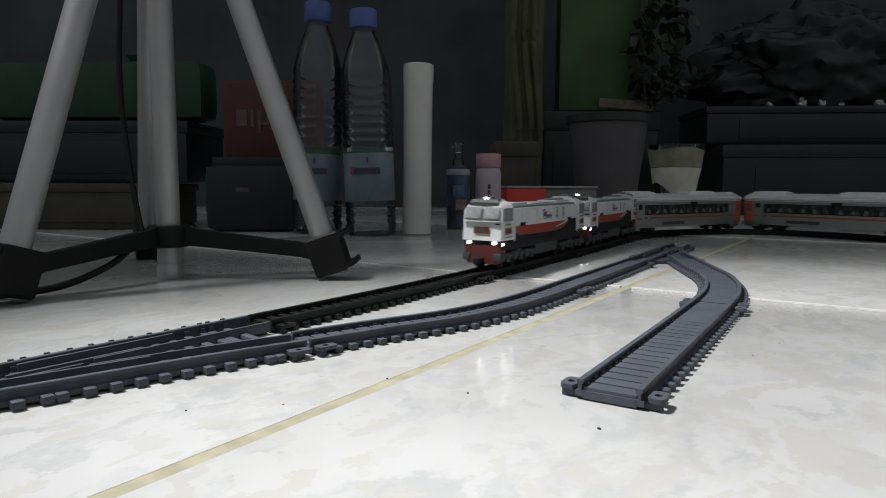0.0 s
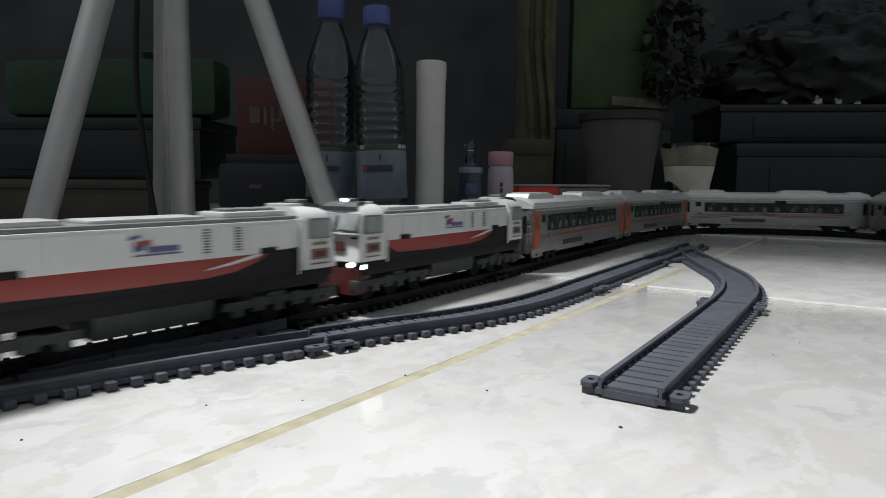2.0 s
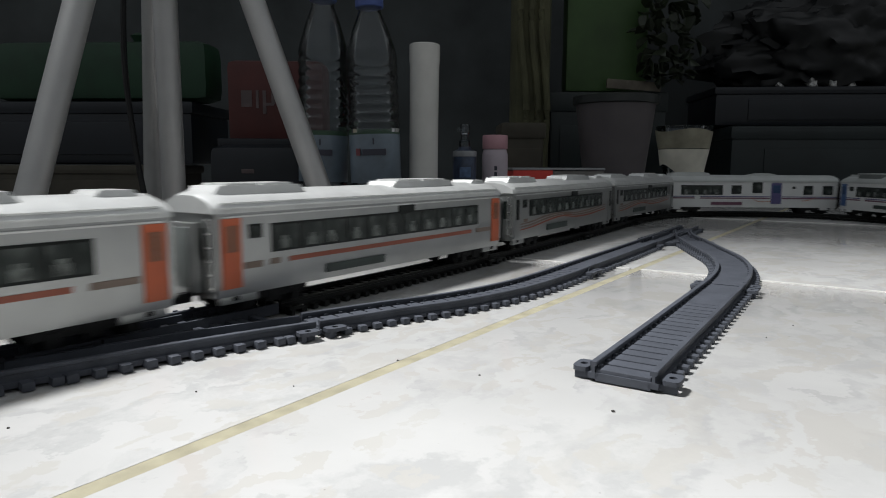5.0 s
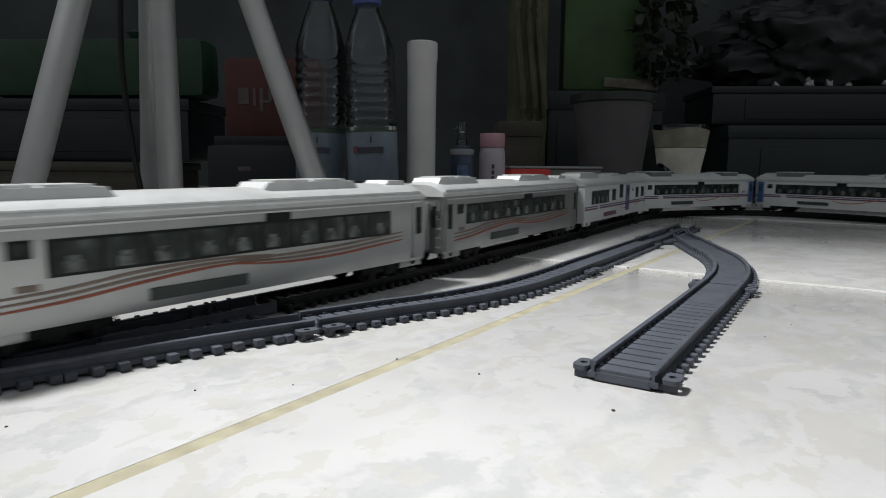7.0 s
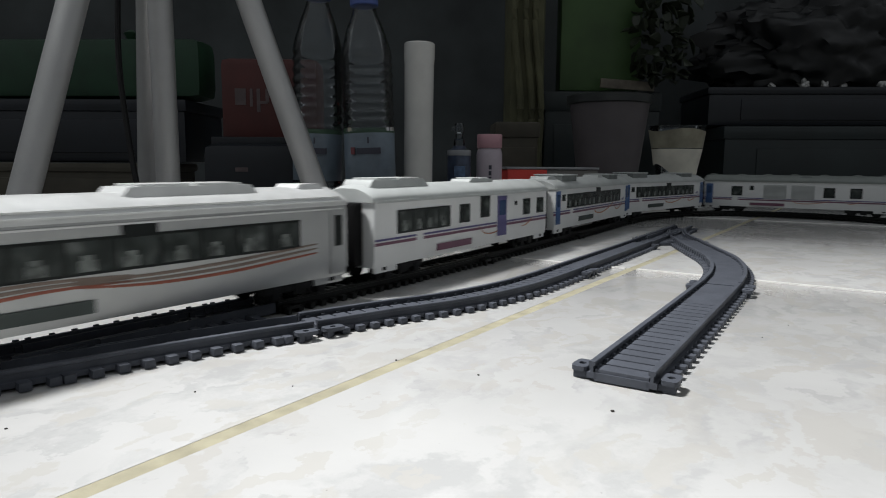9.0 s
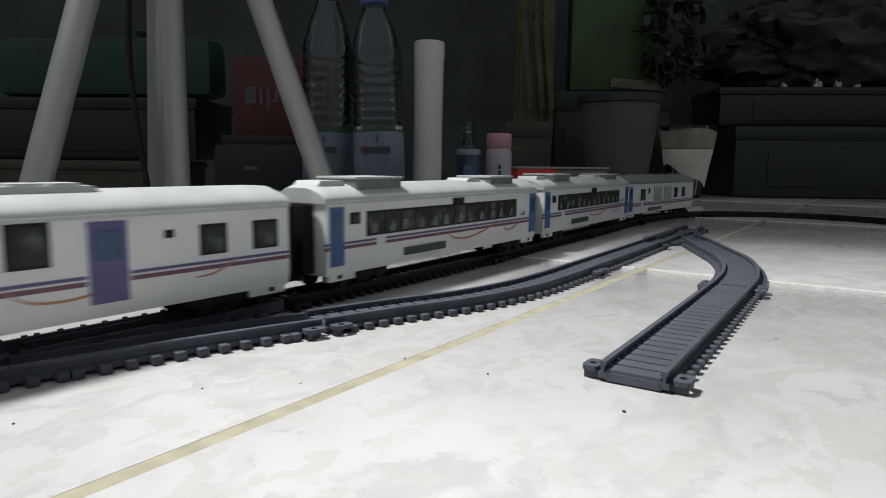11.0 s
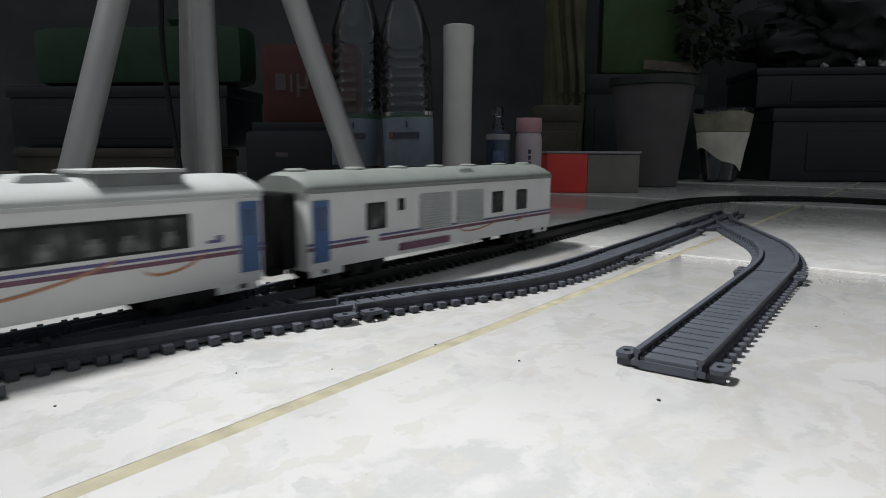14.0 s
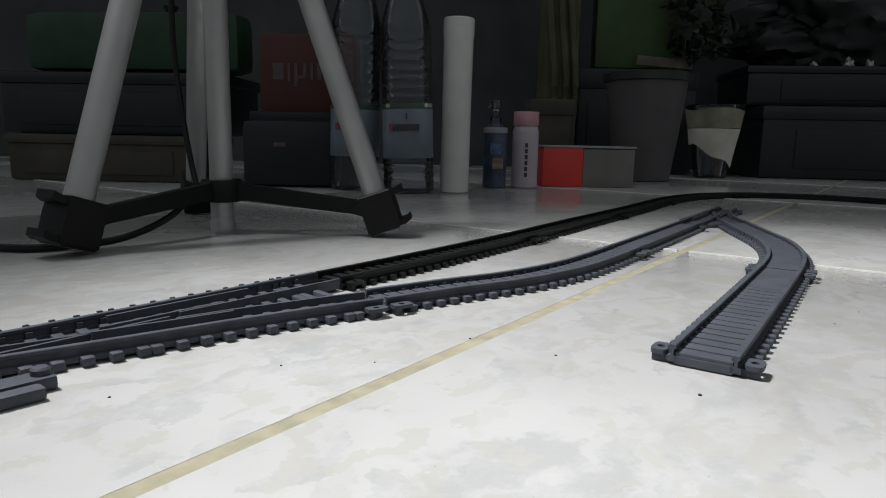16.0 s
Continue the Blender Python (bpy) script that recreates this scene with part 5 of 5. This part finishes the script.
def build_back():
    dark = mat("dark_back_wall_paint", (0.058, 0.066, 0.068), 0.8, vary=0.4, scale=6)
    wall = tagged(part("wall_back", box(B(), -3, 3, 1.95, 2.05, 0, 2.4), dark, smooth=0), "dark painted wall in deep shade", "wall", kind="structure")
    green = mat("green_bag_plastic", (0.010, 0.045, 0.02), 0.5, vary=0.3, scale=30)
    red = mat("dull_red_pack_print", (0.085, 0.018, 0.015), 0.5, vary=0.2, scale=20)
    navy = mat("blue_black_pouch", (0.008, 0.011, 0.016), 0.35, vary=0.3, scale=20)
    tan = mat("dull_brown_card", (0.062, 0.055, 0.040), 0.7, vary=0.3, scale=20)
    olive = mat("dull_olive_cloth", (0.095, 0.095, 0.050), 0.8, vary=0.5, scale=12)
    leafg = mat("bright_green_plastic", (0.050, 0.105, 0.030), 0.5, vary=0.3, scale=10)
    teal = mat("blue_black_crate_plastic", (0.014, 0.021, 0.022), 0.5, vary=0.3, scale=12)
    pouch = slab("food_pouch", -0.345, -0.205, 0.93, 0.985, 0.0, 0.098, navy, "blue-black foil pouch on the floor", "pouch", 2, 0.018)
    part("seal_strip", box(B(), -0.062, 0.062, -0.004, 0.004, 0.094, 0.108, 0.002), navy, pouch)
    # paler plate on the pouch's front paints its highlight
    part("label", box(B(), -0.022, -0.004, -0.0285, -0.026, 0.058, 0.064, 0.0008), PRINT_AND_GLINT, pouch)
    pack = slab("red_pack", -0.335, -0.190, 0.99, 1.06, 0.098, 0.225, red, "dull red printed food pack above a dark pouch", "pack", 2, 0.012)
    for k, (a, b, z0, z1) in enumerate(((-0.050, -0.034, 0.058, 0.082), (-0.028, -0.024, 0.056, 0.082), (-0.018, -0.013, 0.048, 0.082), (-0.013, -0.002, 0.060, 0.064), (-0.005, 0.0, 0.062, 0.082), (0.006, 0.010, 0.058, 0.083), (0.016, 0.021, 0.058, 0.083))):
        bar = part("lettering_bar", box(B(), a, b, -0.0362, -0.034, z0, z1), PRINT_AND_GLINT, pack, smooth=0)
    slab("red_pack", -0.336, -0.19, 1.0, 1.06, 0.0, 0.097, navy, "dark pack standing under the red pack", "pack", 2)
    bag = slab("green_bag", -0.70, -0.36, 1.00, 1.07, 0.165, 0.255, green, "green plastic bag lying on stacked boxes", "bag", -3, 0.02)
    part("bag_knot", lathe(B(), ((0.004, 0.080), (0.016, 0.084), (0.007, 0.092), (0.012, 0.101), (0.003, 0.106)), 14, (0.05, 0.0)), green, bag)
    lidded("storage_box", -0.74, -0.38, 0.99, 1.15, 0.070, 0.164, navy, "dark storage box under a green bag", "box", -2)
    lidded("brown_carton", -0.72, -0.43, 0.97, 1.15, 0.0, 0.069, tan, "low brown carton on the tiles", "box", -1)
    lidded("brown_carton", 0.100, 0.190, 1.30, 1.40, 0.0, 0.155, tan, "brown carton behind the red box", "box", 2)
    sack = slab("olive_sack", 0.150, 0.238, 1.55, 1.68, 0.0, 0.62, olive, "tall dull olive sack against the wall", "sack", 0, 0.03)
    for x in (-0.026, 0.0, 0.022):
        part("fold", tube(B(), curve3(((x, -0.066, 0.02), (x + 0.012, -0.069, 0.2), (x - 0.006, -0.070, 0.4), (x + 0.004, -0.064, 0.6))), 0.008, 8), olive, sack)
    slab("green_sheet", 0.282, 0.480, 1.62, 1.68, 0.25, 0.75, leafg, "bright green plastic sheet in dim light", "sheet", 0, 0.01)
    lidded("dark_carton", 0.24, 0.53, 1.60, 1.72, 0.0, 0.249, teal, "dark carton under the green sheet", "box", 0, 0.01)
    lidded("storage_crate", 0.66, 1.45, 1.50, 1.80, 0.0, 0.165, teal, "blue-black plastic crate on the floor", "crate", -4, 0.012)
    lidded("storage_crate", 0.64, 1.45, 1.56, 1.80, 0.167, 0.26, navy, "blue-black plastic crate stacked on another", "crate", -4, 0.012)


def build_bag():
    """A crumpled glossy black bag on the crates."""
    bm = B()
    bmesh.ops.create_icosphere(bm, subdivisions=5, radius=1.0)
    for v in bm.verts:
        n = noise.noise(v.co * 2.2) * 0.25 + noise.noise(v.co * 7.0 + Vector((3, 1, 2))) * 0.16 + abs(noise.noise(v.co * 16.0)) * 0.14
        v.co *= 1 + n
        v.co = Vector((v.co.x * 0.30, v.co.y * 0.12, max(0.0, 0.10 + v.co.z * 0.15)))
    bag = part("plastic_bag", bm, mat("glossy_black_film", (0.008, 0.009, 0.010), 0.38, vary=0.3, scale=20, spec=0.35), smooth=60)
    bag.matrix_world = pose(0.98, 1.71, 0.262)
    part("knot", lathe(B(), ((0.012, 0.21), (0.035, 0.235), (0.016, 0.255), (0.030, 0.285), (0.006, 0.30)), 14), bag.data.materials[0], bag)
    tagged(bag, "crumpled glossy black plastic bag on the crates", "bag")


def build_plant():
    """Dark leaves that hang in front of the green sheet."""
    rnd = random.Random(7)
    leaf_green = mat("dark_leaf", (0.016, 0.024, 0.010), 0.5, vary=0.4, scale=30)
    t = thing("hanging_plant", "dark leafy plant in front of a green sheet", "plant", m=pose(0.485, 1.575, 0.0))
    part("stem", tube(B(), curve3(((0.03, 0.03, 0.26), (0.01, 0.01, 0.40), (0.0, 0.0, 0.55), (0.03, 0.0, 0.70))), 0.004, 8), leaf_green, t)
    for k in range(190):
        bm = B()
        L, w = rnd.uniform(0.022, 0.048), rnd.uniform(0.009, 0.018)
        ring = [(0, 0, 0), (L * 0.2, -w * 0.8, 0.003), (L * 0.5, -w, 0.004), (L * 0.8, -w * 0.5, 0.0), (L, 0, -0.006), (L * 0.8, w * 0.5, 0.0), (L * 0.5, w, 0.004), (L * 0.2, w * 0.8, 0.003)]
        top = [bm.verts.new(p) for p in ring]
        low = [bm.verts.new((x, y, z - 0.0008)) for x, y, z in ring]
        bm.faces.new(top)
        bm.faces.new(low[::-1])
        for i in range(8):
            bm.faces.new((top[i], low[i], low[(i + 1) % 8], top[(i + 1) % 8]))
        lf = part("leaf", bm, leaf_green, t, smooth=0)
        lf.matrix_local = pose(rnd.uniform(-0.035, 0.09), rnd.uniform(-0.02, 0.02), rnd.uniform(0.27, 0.68), rnd.uniform(-60, 60), rnd.uniform(-40, 70), rnd.uniform(0, 360))
    scrap = part("paper_scrap", box(B(), -0.06, 0.07, -0.004, 0.004, 0.0, 0.022, 0.002), mat("dull_cream_scrap", (0.16, 0.14, 0.11), 0.7, vary=0.5, scale=40))
    scrap.matrix_world = pose(0.435, 1.595, 0.252, 0, 4, 0)
    tagged(scrap, "dull cream paper scrap on a dark carton", "paper")


def build_glint_scraps():
    """Small pale crumpled scraps, added to stand in for glints along the front of the crates."""
    foil = mat("pale_glint_foil", (0.50, 0.50, 0.49), 0.3, metal=0.4, vary=0.4, scale=80, bump=0.3)
    for k, (x, r) in enumerate(((0.80, 0.008), (0.875, 0.014), (0.925, 0.011), (0.965, 0.008), (1.06, 0.010))):
        bm = B()
        bmesh.ops.create_icosphere(bm, subdivisions=3, radius=r)
        for v in bm.verts:
            v.co *= 1 + 0.7 * noise.noise(v.co * 110 + Vector((k * 3.1, 0, 0)))
            v.co.z = max(v.co.z, -r * 0.6)
        ob = part("glint_scrap", bm, foil, smooth=0)
        ob.matrix_world = pose(x, 1.605 - (x - 1.0) * 0.07, 0.261 + r * 0.6)
        tagged(ob, "small crumpled pale scrap standing in for a glint on a dark crate", "foil", "foil scraps on the crates")


build_back()
build_glint_scraps()
build_bag()
build_plant()


# ---------------------------------------------------------------- what moves
RUN = ((0.0, 0.2080), (0.5, 0.1163), (1.0, 0.0246), (1.5, -0.0665), (2.0, -0.1596), (2.5, -0.2481), (3.0, -0.3330), (3.5, -0.4205), (4.0, -0.5088), (5.3, -0.7390),
       (6.7, -0.9805), (7.5, -1.1085), (8.0, -1.1880), (8.5, -1.2660), (9.2, -1.3730), (10.25, -1.5240), (11.3, -1.6755), (12.0, -1.7872), (12.5, -1.8724), (13.0, -1.9622),
       (13.5, -2.0552), (14.0, -2.1520), (14.5, -2.2500), (15.0, -2.3465), (15.5, -2.4440), (16.0, -2.5430))


def front(t):
    """How far along the line the front of the train stands, smooth in time."""
    T, S = [a for a, _ in RUN], [b for _, b in RUN]
    i = min(max(0, sum(1 for a in T if a <= t) - 1), len(T) - 2)
    def slope(k):
        a, b = max(0, k - 1), min(len(T) - 1, k + 1)
        return (S[b] - S[a]) / (T[b] - T[a])
    h = T[i + 1] - T[i]
    u = (t - T[i]) / h
    return ((2 * u ** 3 - 3 * u * u + 1) * S[i] + (u ** 3 - 2 * u * u + u) * h * slope(i) + (3 * u * u - 2 * u ** 3) * S[i + 1] + (u ** 3 - u * u) * h * slope(i + 1))


def standing(s, L):
    """Pose of a vehicle whose front coupling is at s: its bogie centres sit on the line."""
    a, _ = line(s + L * 0.155)
    b, _ = line(s + L * 0.845)
    c = (a + b) / 2
    d = a - b
    return Matrix.Translation((c.x, c.y, 0)) @ Matrix.Rotation(math.atan2(d.y, d.x), 4, "Z")


def motions():
    for ob, behind, L in TRAIN:
        walk(ob, [(k * 0.2, standing(front(k * 0.2) + behind, L)) for k in range(81)])


motions()
